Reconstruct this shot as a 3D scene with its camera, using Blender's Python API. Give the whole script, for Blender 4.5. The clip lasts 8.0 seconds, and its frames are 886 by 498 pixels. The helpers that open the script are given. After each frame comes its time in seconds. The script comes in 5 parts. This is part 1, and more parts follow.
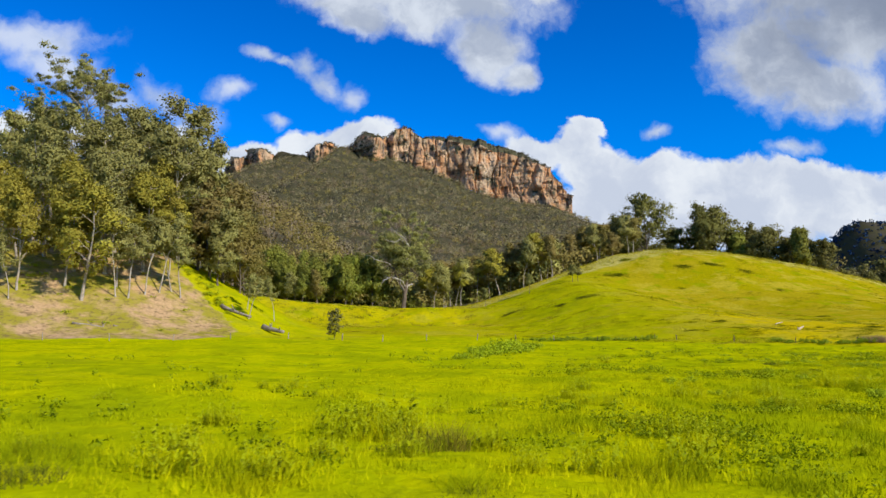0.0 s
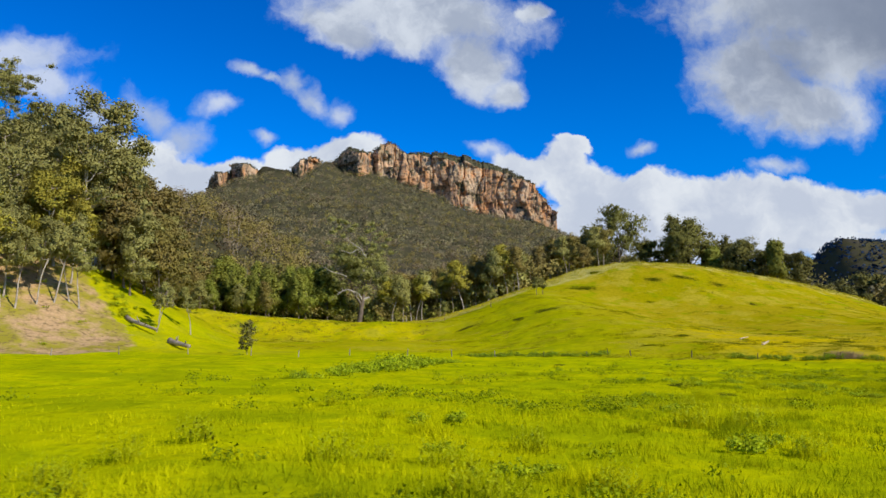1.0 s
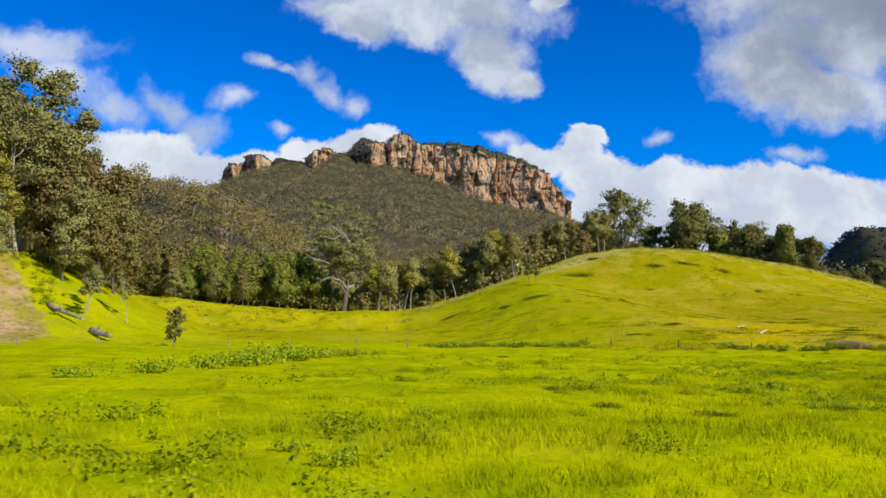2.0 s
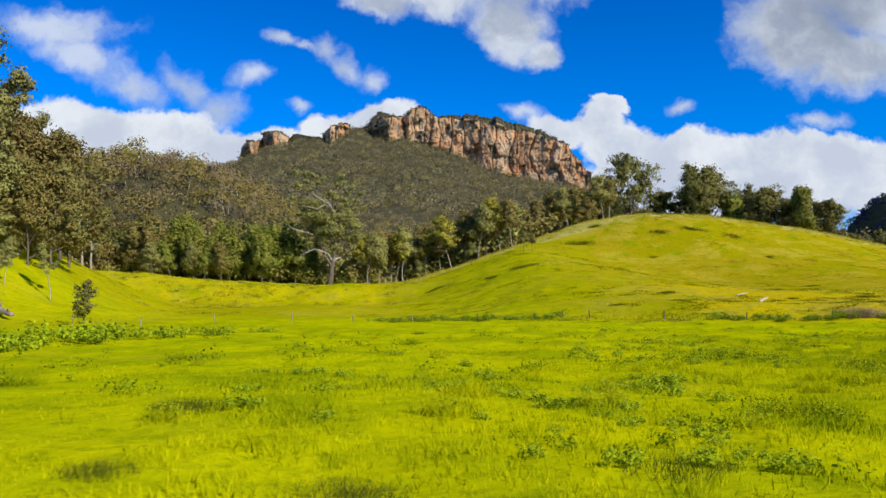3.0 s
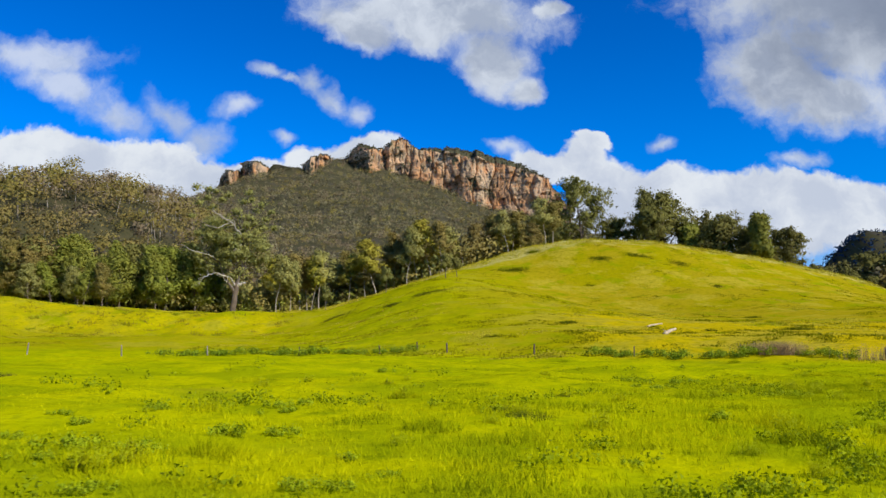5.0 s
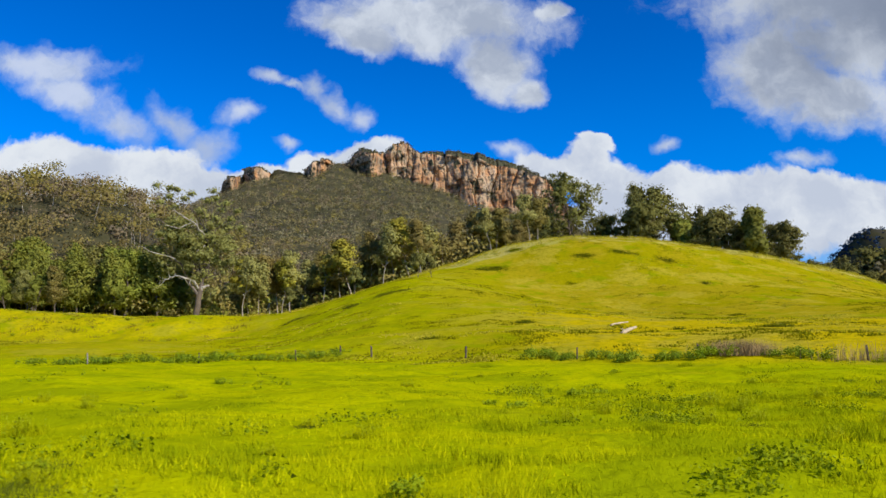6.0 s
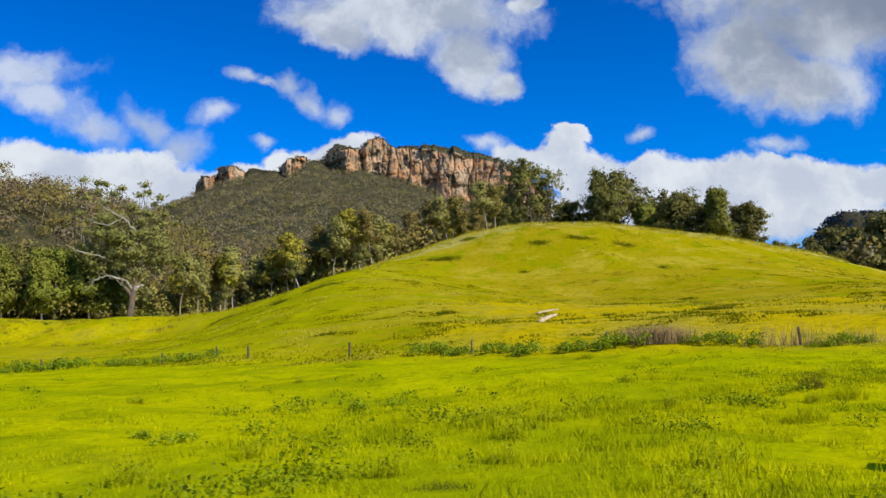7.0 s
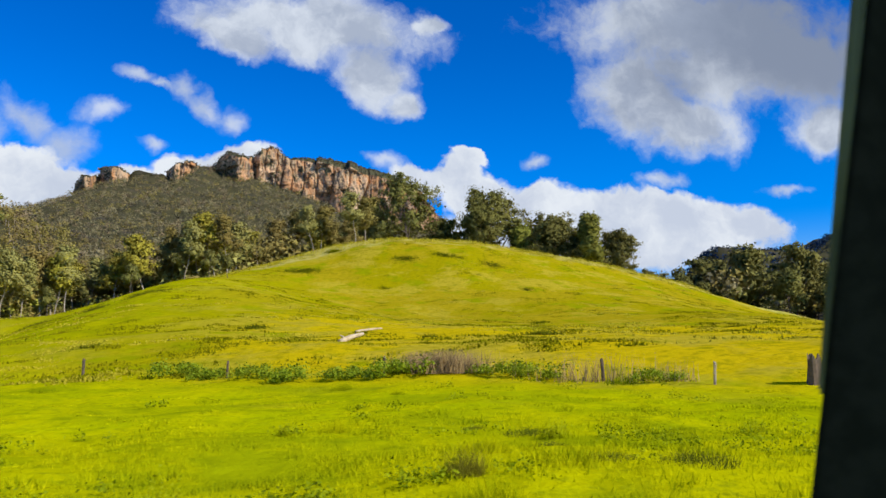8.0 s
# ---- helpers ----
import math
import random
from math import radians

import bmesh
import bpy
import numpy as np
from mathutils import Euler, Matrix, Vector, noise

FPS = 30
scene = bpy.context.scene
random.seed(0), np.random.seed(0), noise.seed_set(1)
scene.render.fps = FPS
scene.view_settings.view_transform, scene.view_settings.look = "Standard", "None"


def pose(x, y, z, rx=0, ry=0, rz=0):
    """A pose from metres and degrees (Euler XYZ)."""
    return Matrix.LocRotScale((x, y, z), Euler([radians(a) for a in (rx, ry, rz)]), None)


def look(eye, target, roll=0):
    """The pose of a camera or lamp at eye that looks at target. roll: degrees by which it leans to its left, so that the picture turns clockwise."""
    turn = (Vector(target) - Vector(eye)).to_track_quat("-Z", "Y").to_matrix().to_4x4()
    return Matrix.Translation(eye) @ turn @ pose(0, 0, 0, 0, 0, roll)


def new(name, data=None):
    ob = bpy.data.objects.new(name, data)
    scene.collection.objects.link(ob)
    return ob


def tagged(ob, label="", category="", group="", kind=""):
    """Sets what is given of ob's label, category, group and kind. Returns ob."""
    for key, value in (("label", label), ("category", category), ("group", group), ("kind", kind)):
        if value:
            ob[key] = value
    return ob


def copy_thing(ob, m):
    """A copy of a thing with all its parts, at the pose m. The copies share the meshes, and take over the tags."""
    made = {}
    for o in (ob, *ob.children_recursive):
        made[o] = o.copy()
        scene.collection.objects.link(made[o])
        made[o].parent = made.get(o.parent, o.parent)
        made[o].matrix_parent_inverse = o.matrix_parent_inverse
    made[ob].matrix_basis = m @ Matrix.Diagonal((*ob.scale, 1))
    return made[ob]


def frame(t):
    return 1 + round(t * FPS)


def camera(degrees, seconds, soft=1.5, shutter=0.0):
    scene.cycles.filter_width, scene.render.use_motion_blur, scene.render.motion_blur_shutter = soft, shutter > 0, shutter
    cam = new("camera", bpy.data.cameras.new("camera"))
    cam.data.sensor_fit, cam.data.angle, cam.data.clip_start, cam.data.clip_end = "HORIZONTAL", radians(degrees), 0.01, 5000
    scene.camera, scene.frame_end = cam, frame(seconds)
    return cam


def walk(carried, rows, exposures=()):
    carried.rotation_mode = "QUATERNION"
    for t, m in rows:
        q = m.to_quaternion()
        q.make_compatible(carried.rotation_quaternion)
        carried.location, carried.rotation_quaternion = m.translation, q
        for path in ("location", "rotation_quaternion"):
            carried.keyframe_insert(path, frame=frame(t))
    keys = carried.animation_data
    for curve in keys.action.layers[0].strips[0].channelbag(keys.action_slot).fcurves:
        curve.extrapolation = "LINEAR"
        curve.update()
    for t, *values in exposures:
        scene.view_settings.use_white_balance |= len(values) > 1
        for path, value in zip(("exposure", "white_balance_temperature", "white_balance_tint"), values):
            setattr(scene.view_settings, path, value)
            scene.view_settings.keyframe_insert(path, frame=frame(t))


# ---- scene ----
cam = camera(57.9, 8.0, shutter=0.06)
METRES, EYE, TILT, LEAN, TURN = 100.0, 2.2, 6.0, 0.0, 0.0
ROWS = [
    (0.0, 0.0, 0.0, 0.0, 0.0, 0.0, -0.0),
    (0.2, 0.0161, 0.0224, -0.0024, -0.48, 0.69, -0.15),
    (0.5, 0.0401, 0.0555, -0.0059, -0.88, 1.37, -0.68),
    (0.8, 0.0636, 0.0874, -0.0103, -0.94, 1.27, -0.06),
    (1.0, 0.079, 0.1084, -0.0135, -0.97, 1.16, -0.16),
    (1.2, 0.0942, 0.1295, -0.0164, -0.92, 0.96, 0.47),
    (1.5, 0.117, 0.1624, -0.0202, -0.76, 0.91, 0.1),
    (3.0, 0.2342, 0.3434, -0.0404, 1.68, -1.33, 0.97),
    (3.2, 0.2496, 0.3655, -0.0431, 1.66, -1.70, 1.00),
    (3.5, 0.2726, 0.3977, -0.0471, 1.8, -1.87, 0.97),
    (3.8, 0.2955, 0.4296, -0.0510, 1.45, -1.69, 1.06),
    (4.0, 0.3106, 0.4502, -0.0534, 1.32, -1.12, 0.69),
    (4.2, 0.3255, 0.4699, -0.0556, 0.83, -0.64, 0.15),
    (4.5, 0.3473, 0.4984, -0.0587, 0.44, 0.46, 0.04),
    (6.0, 0.4484, 0.6396, -0.0746, 0.8, 1.29, 1.08),
    (6.2, 0.4620, 0.6577, -0.0768, 0.63, 1.31, 1.21),
    (6.5, 0.4822, 0.6839, -0.08, 0.34, 1.28, 1.72),
    (6.8, 0.5018, 0.7088, -0.0830, -0.27, 1.03, 2.31),
    (7.0, 0.5148, 0.7253, -0.0848, -0.62, 0.85, 2.72),
    (7.2, 0.5282, 0.7420, -0.0864, -1.05, 0.68, 3.27),
    (7.5, 0.5487, 0.7669, -0.0886, -1.7, 0.18, 3.96),
    (7.6, 0.5556, 0.7749, -0.0893, -2.89, 0.44, 3.38),
    (7.7, 0.5625, 0.7827, -0.0900, -4.30, 0.68, 2.49),
    (7.8, 0.5694, 0.7904, -0.0907, -5.40, 0.95, 1.70),
    (7.9, 0.5763, 0.7980, -0.0913, -6.65, 1.44, 0.88),
    (8.0, 0.5832, 0.8056, -0.092, -8.31, 1.94, 0.06),
]
walk(cam, [(t, pose(0, 0, EYE, TILT, LEAN, TURN) @ pose(METRES * x, METRES * y, METRES * z, 90 + pitch, roll, yaw)) for t, x, y, z, yaw, pitch, roll in ROWS],
     exposures=[(0.0, 0.15), (0.5, 0.08), (1.0, 0.05), (1.5, 0.10), (3.0, 0.11), (3.5, 0.05), (4.0, 0.10), (4.5, 0.08), (6.0, 0.05), (6.5, -0.01), (7.0, 0.06), (7.5, 0.09), (8.0, 0.13)])

# ---- light: afternoon sun from the east side of the valley, blue sky with cumulus ----
SUN_WAY = Vector((0.78, -0.60, 0.68)).normalized()
SUN_STRENGTH = 4.2
SKY_STRENGTH = 0.074
sun = new("sun", bpy.data.lights.new("sun", "SUN"))
sun.data.energy, sun.data.angle, sun.data.color = SUN_STRENGTH, radians(0.6), (1.0, 0.94, 0.84)
sun.matrix_basis = look((0, 0, 300), Vector((0, 0, 300)) - SUN_WAY)


# ---- node helpers ----
def node(tree, kind, ins=(), operation=None, use_clamp=False, smooth=False, texture=False, blend_type=None, attribute=""):
    n = tree.nodes.new("ShaderNode" + kind)
    if operation:
        n.operation = operation
    if use_clamp:
        n.use_clamp = True
    if smooth:
        n.interpolation_type = "SMOOTHSTEP"
    if texture:
        n.vector_type = "TEXTURE"
    if blend_type:
        n.data_type, n.blend_type = "RGBA", blend_type
    if attribute:
        n.attribute_name = attribute
    for k, v in dict(ins).items():
        if hasattr(v, "is_output"):
            tree.links.new(v, n.inputs[k])
        else:
            n.inputs[k].default_value = v
    return n


def math_node(tree, op, a, b=0.0, clamp=False):
    return node(tree, "Math", {0: a, 1: b}, operation=op, use_clamp=clamp).outputs[0]


def ramp(tree, fac, low, high):
    return node(tree, "MapRange", {"Value": fac, "From Min": low, "From Max": high}, smooth=True).outputs[0]


def blend(tree, fac, a, b, how="MIX"):
    n = node(tree, "Mix", blend_type=how)
    for k, v in ((0, fac), (6, a), (7, b)):
        if hasattr(v, "is_output"):
            tree.links.new(v, n.inputs[k])
        else:
            n.inputs[k].default_value = (*v, 1) if isinstance(v, tuple) and len(v) == 3 else v
    return n.outputs[2]


def fbm(tree, vec, scale, detail=4.0, rough=0.55):
    return node(tree, "TexNoise", {"Vector": vec, "Scale": scale, "Detail": detail, "Roughness": rough})


# ---- sky ----
def build_sky():
    world = bpy.data.worlds.new("sky")
    scene.world = world
    world.use_nodes = True
    t = world.node_tree
    t.nodes.clear()
    tex = node(t, "TexSky")
    tex.sky_type, tex.sun_disc = "NISHITA", False
    tex.sun_elevation, tex.sun_rotation = math.asin(SUN_WAY.z), math.atan2(SUN_WAY.x, SUN_WAY.y)
    tex.air_density, tex.dust_density, tex.ozone_density = 1.0, 0.3, 3.0
    air = tex.outputs[0]
    way = node(t, "TexCoord").outputs["Generated"]
    part = node(t, "SeparateXYZ", {0: way})
    front = math_node(t, "MAXIMUM", part.outputs[1], 0.05)
    u, v = math_node(t, "DIVIDE", part.outputs[0], front), math_node(t, "DIVIDE", part.outputs[2], front)
    flat = node(t, "CombineXYZ", {0: u, 1: v, 2: 0.0}).outputs[0]
    blue = blend(t, 1.0, air, blend(t, ramp(t, part.outputs[2], 0.42, 0.20), (0.0, 0.74, 1.92), (0.0, 0.92, 2.2)), "MULTIPLY")

    def curl(scale, amount):
        n = fbm(t, flat, scale, 5.0, 0.6).outputs["Color"]
        off = node(t, "VectorMath", {0: n, 1: (0.5, 0.5, 0.5)}, operation="SUBTRACT").outputs[0]
        return node(t, "VectorMath", {0: off, "Scale": amount}, operation="SCALE").outputs[0]

    bent = node(t, "VectorMath", {0: flat, 1: curl(8.0, 0.07)}, operation="ADD").outputs[0]
    bent = node(t, "VectorMath", {0: bent, 1: curl(26.0, 0.02)}, operation="ADD").outputs[0]
    lump = fbm(t, bent, 17.0, 7.0, 0.62).outputs[0]
    ahead = ramp(t, part.outputs[1], 0.3, 0.5)

    def bank(lobes, grow):
        """How deep in a bank of cloud lobes (u, v, half width, half height, lean) a way lies."""
        near = None
        for cu, cv, ru, rv, lean in lobes:
            m = node(t, "Mapping", {"Vector": bent, "Location": (cu, cv, 0), "Rotation": (0, 0, radians(-lean)), "Scale": (ru * grow, rv * grow, 1)}, texture=True)
            d = node(t, "VectorMath", {0: m.outputs[0]}, operation="LENGTH").outputs["Value"]
            near = d if near is None else node(t, "Math", {0: near, 1: d, 2: 0.25}, operation="SMOOTH_MIN").outputs[0]
        return math_node(t, "SUBTRACT", 1.0, near)

    high = bank([(-0.018, 0.432, 0.159, 0.041, 5), (0.062, 0.367, 0.051, 0.041, 35), (0.097, 0.332, 0.026, 0.023, 45), (-0.114, 0.421, 0.061, 0.028, 10), (0.129, 0.436, 0.036, 0.013, -20),
                 (0.516, 0.452, 0.205, 0.064, 0), (0.412, 0.359, 0.07, 0.067, -15), (0.466, 0.317, 0.099, 0.048, 5), (0.648, 0.408, 0.16, 0.064, 0), (0.535, 0.39, 0.11, 0.055, 0), (0.705, 0.319, 0.069, 0.039, 0), (0.86, 0.408, 0.209, 0.099, 0)], 1.05)
    low = bank([(-0.543, 0.253, 0.069, 0.032, 0), (-0.473, 0.234, 0.078, 0.032, 0), (-0.393, 0.239, 0.091, 0.034, 0), (-0.313, 0.216, 0.085, 0.03, 10), (-0.234, 0.223, 0.041, 0.018, 0), (-0.169, 0.239, 0.054, 0.023, 0),
                (-0.104, 0.251, 0.043, 0.021, 0), (0.112, 0.226, 0.04, 0.022, 20), (0.188, 0.265, 0.024, 0.012, 20), (0.170, 0.245, 0.027, 0.024, 0), (0.180, 0.205, 0.05, 0.035, 0), (0.158, 0.226, 0.036, 0.025, 0), (0.219, 0.204, 0.078, 0.032, 15)], 1.12)
    east = bank([(0.283, 0.206, 0.047, 0.024, 0), (0.368, 0.189, 0.072, 0.034, 0), (0.439, 0.189, 0.067, 0.03, 0), (0.524, 0.18, 0.085, 0.031, 5), (0.324, 0.149, 0.296, 0.044, 0), (0.506, 0.173, 0.115, 0.032, 5), (0.30, 0.185, 0.13, 0.03, 0), (-0.5, 0.165, 0.5, 0.075, 0)], 1.12)
    low = math_node(t, "MAXIMUM", low, east)
    thin = bank([(0.072, 0.257, 0.024, 0.010, 10), (0.092, 0.243, 0.024, 0.013, 30), (-0.234, 0.364, 0.025, 0.008, 20), (-0.199, 0.349, 0.022, 0.006, 15), (-0.171, 0.343, 0.02, 0.014, 50), (-0.14, 0.317, 0.023, 0.011, 40), (-0.112, 0.304, 0.014, 0.016, -20), (-0.273, 0.316, 0.026, 0.014, -10), (-0.215, 0.27, 0.015, 0.009, 0),
                 (-0.54, 0.384, 0.084, 0.023, 8), (-0.497, 0.342, 0.07, 0.02, 25), (-0.436, 0.306, 0.05, 0.023, 25), (-0.36, 0.306, 0.04, 0.017, 35), (-0.311, 0.269, 0.026, 0.027, 50), (0.274, 0.259, 0.017, 0.01, 0), (0.625, 0.229, 0.029, 0.007, 0), (0.448, 0.233, 0.03, 0.01, -5)], 1.35)

    def cover(depth, rough, a, b):
        return math_node(t, "MULTIPLY", ramp(t, math_node(t, "ADD", depth, math_node(t, "MULTIPLY", math_node(t, "SUBTRACT", lump, 0.5), rough)), a, b), ahead)

    billow = fbm(t, bent, 9.0, 5.0, 0.6).outputs[0]
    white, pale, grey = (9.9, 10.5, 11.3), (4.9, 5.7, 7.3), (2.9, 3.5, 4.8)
    broad = fbm(t, bent, 5.0, 3.0, 0.5).outputs[0]
    mottle = math_node(t, "ADD", math_node(t, "MULTIPLY", math_node(t, "SUBTRACT", broad, 0.5), 1.5), math_node(t, "MULTIPLY", math_node(t, "SUBTRACT", lump, 0.5), 0.7))
    puff = fbm(t, bent, 7.0, 6.0, 0.6).outputs[0]
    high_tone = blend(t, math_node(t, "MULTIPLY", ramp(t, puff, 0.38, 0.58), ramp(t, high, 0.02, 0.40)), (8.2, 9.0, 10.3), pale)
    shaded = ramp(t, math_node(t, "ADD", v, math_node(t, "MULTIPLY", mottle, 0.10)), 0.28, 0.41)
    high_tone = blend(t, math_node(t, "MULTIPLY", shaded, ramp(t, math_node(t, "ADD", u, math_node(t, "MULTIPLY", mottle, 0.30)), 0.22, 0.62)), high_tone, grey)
    under = math_node(t, "MULTIPLY", math_node(t, "SUBTRACT", 0.26, v), 0.9)
    low_tone = blend(t, ramp(t, math_node(t, "ADD", math_node(t, "ADD", math_node(t, "MULTIPLY", low, 0.1), under), billow), 0.44, 0.72), white, (7.0, 7.8, 9.4))
    # cloud cover in the rest of the sky, behind and overhead
    over = fbm(t, way, 2.2, 6.0, 0.55).outputs[0]
    blue = blend(t, math_node(t, "MULTIPLY", ramp(t, part.outputs[2], 0.17, 0.02), 0.75), blue, (6.2, 8.0, 9.8))
    rest = math_node(t, "MULTIPLY", ramp(t, over, 0.52, 0.66), math_node(t, "SUBTRACT", 1.0, ahead))
    rest = math_node(t, "MULTIPLY", rest, ramp(t, part.outputs[2], 0.0, 0.2))
    colour = blend(t, rest, blue, (7.2, 7.5, 8.1))
    colour = blend(t, math_node(t, "MULTIPLY", cover(thin, 1.7, -0.15, 0.95), 0.86), colour, blend(t, ramp(t, puff, 0.42, 0.60), (8.4, 9.3, 11.0), (5.8, 6.9, 9.0)))
    colour = blend(t, cover(low, 0.95, -0.02, 0.27), colour, low_tone)
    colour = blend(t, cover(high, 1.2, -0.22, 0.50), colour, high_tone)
    out = node(t, "Background", {0: colour, 1: SKY_STRENGTH})
    t.links.new(out.outputs[0], node(t, "OutputWorld").inputs[0])


build_sky()


# ---- materials ----
def material(name, paint, rough=0.8, bump=None, thin=0.0, gloss=0.3, up=0.0):
    """paint(tree) gives the base colour's socket; bump(tree) a height socket and its strength; thin: light let through."""
    m = bpy.data.materials.new(name)
    m.use_nodes = True
    t = m.node_tree
    t.nodes.clear()
    b = node(t, "BsdfPrincipled", {"Roughness": rough, "Specular IOR Level": gloss})
    colour = paint(t)
    t.links.new(colour, b.inputs["Base Color"])
    if bump:
        h, strength, dist = bump(t)
        n = node(t, "Bump", {"Height": h, "Strength": strength, "Distance": dist})
        t.links.new(n.outputs[0], b.inputs["Normal"])
    if up:
        n = node(t, "VectorMath", {0: node(t, "NewGeometry").outputs["Normal"], 1: (0.0, 0.0, up)}, operation="ADD").outputs[0]
        n = node(t, "VectorMath", {0: n}, operation="NORMALIZE").outputs[0]
        t.links.new(n, b.inputs["Normal"])
    shade = b.outputs[0]
    if thin:
        tr = node(t, "BsdfTranslucent", {"Color": colour})
        shade = node(t, "MixShader", {0: thin, 1: shade, 2: tr.outputs[0]}).outputs[0]
    t.links.new(shade, node(t, "OutputMaterial").inputs[0])
    return m


def place(t):
    return node(t, "NewGeometry").outputs["Position"]


def two_tone(a, b, scale, c=None, fine=0.0):
    def paint(t):
        p = place(t)
        colour = blend(t, ramp(t, fbm(t, p, scale).outputs[0], 0.35, 0.65), a, b)
        if c:
            colour = blend(t, ramp(t, fbm(t, p, scale * 7).outputs[0], 0.5, 0.75), colour, c)
        return colour
    return paint


def leafy(a, b, c, speck=0.35, dull=0.6):
    """Leaf colour that varies from leaf to leaf (speck), from tree to tree and, in duller stands, over the land."""
    def paint(t):
        own = node(t, "NewGeometry").outputs["Random Per Island"]
        each = node(t, "ObjectInfo").outputs["Random"]
        tone = node(t, "Attribute", attribute="tone").outputs["Fac"]
        mix = math_node(t, "ADD", math_node(t, "MULTIPLY", own, speck), math_node(t, "MULTIPLY", tone, 0.95 - speck))
        colour = blend(t, math_node(t, "ADD", mix, 0.15, True), a, b)
        colour = blend(t, math_node(t, "MULTIPLY", each, 0.6), colour, c)
        spot = fbm(t, place(t), 0.25, 2.0).outputs[0]
        colour = blend(t, ramp(t, spot, 0.45, 0.7), colour, blend(t, 0.5, colour, c))
        stand = fbm(t, place(t), 0.009, 4.0).outputs[0]
        return blend(t, math_node(t, "MULTIPLY", ramp(t, stand, 0.42, 0.62), dull), colour, blend(t, 0.4, c, (0.05, 0.045, 0.03)))
    return paint


def grassy(a, b, c):
    """Grass colour that varies from blade to blade, from tuft to tuft and over wider patches."""
    def paint(t):
        p, own = place(t), node(t, "NewGeometry").outputs["Random Per Island"]
        colour = blend(t, own, a, b)
        tuft = fbm(t, p, 0.9, 4.0, 0.6).outputs[0]
        colour = blend(t, math_node(t, "MULTIPLY", ramp(t, tuft, 0.46, 0.64), 0.75), colour, c)
        # the wide darker patches also stand for shading over the low relief
        wide = fbm(t, p, 0.2, 6.0, 0.62).outputs[0]
        return blend(t, math_node(t, "MULTIPLY", ramp(t, wide, 0.47, 0.60), 0.85), colour, blend(t, 0.7, colour, c))
    return paint


def ground_paint(t):
    p = place(t)
    big, mid, small = fbm(t, p, 0.05, 5.0).outputs[0], fbm(t, p, 0.35, 5.0, 0.6).outputs[0], fbm(t, p, 3.0, 6.0, 0.7).outputs[0]
    grass = blend(t, ramp(t, mid, 0.38, 0.62), (0.50, 0.49, 0.001), (0.38, 0.42, 0.001))
    grass = blend(t, ramp(t, big, 0.45, 0.65), grass, (0.50, 0.48, 0.001))
    grass = blend(t, math_node(t, "MULTIPLY", ramp(t, small, 0.48, 0.7), 0.7), grass, (0.22, 0.26, 0.004))
    # ranker green in the same patches, with the relief's shading in its colour
    rank = fbm(t, p, 0.2, 6.0, 0.62).outputs[0]
    grass = blend(t, math_node(t, "MULTIPLY", ramp(t, rank, 0.47, 0.60), 0.85), grass, (0.30, 0.345, 0.002))
    grass = blend(t, math_node(t, "MULTIPLY", ramp(t, fbm(t, p, 0.8, 5.0, 0.65).outputs[0], 0.56, 0.68), 0.6), grass, (0.22, 0.27, 0.002))
    grass = blend(t, math_node(t, "MULTIPLY", ramp(t, fbm(t, p, 0.09, 5.0, 0.6).outputs[0], 0.58, 0.70), 0.5), grass, (0.40, 0.37, 0.01))
    dry = node(t, "Attribute", attribute="dry").outputs["Fac"]
    ochre = node(t, "Attribute", attribute="ochre").outputs["Fac"]
    patch, blot = fbm(t, p, 0.07, 6.0, 0.62).outputs[0], fbm(t, p, 0.12, 5.0, 0.6).outputs[0]
    hill = blend(t, ramp(t, patch, 0.44, 0.56), (0.35, 0.30, 0.002), (0.41, 0.315, 0.008))
    hill = blend(t, ramp(t, math_node(t, "ADD", ochre, math_node(t, "MULTIPLY", math_node(t, "SUBTRACT", blot, 0.5), 1.6)), 0.35, 0.75), hill, (0.57, 0.42, 0.004))
    hill = blend(t, math_node(t, "MULTIPLY", ramp(t, fbm(t, p, 0.10, 7.0, 0.68).outputs[0], 0.50, 0.60), 0.85), hill, (0.48, 0.375, 0.025))
    hill = blend(t, ramp(t, fbm(t, p, 0.16, 4.0, 0.6).outputs[0], 0.54, 0.66), hill, (0.28, 0.295, 0.002))
    hill = blend(t, math_node(t, "MULTIPLY", ramp(t, fbm(t, p, 0.30, 4.0, 0.6).outputs[0], 0.62, 0.72), 0.6), hill, (0.16, 0.20, 0.003))
    hill = blend(t, math_node(t, "MULTIPLY", ramp(t, fbm(t, p, 1.3, 5.0, 0.7).outputs[0], 0.46, 0.66), 0.6), hill, (0.235, 0.225, 0.003))
    grass = blend(t, dry, grass, hill)
    straw = node(t, "Attribute", attribute="straw").outputs["Fac"]
    grass = blend(t, ramp(t, math_node(t, "ADD", straw, math_node(t, "MULTIPLY", math_node(t, "SUBTRACT", fbm(t, p, 0.18, 5.0, 0.65).outputs[0], 0.5), 1.4)), 0.30, 0.7), grass, (0.54, 0.47, 0.12))
    earth = node(t, "Attribute", attribute="earth").outputs["Fac"]
    soil = blend(t, ramp(t, small, 0.3, 0.7), (0.60, 0.39, 0.19), (0.44, 0.28, 0.13))
    soil = blend(t, ramp(t, fbm(t, p, 0.16, 5.0, 0.65).outputs[0], 0.40, 0.58), soil, (0.33, 0.28, 0.03))
    soil = blend(t, math_node(t, "MULTIPLY", ramp(t, fbm(t, p, 1.1, 5.0, 0.7).outputs[0], 0.48, 0.66), 0.75), soil, (0.17, 0.115, 0.05))
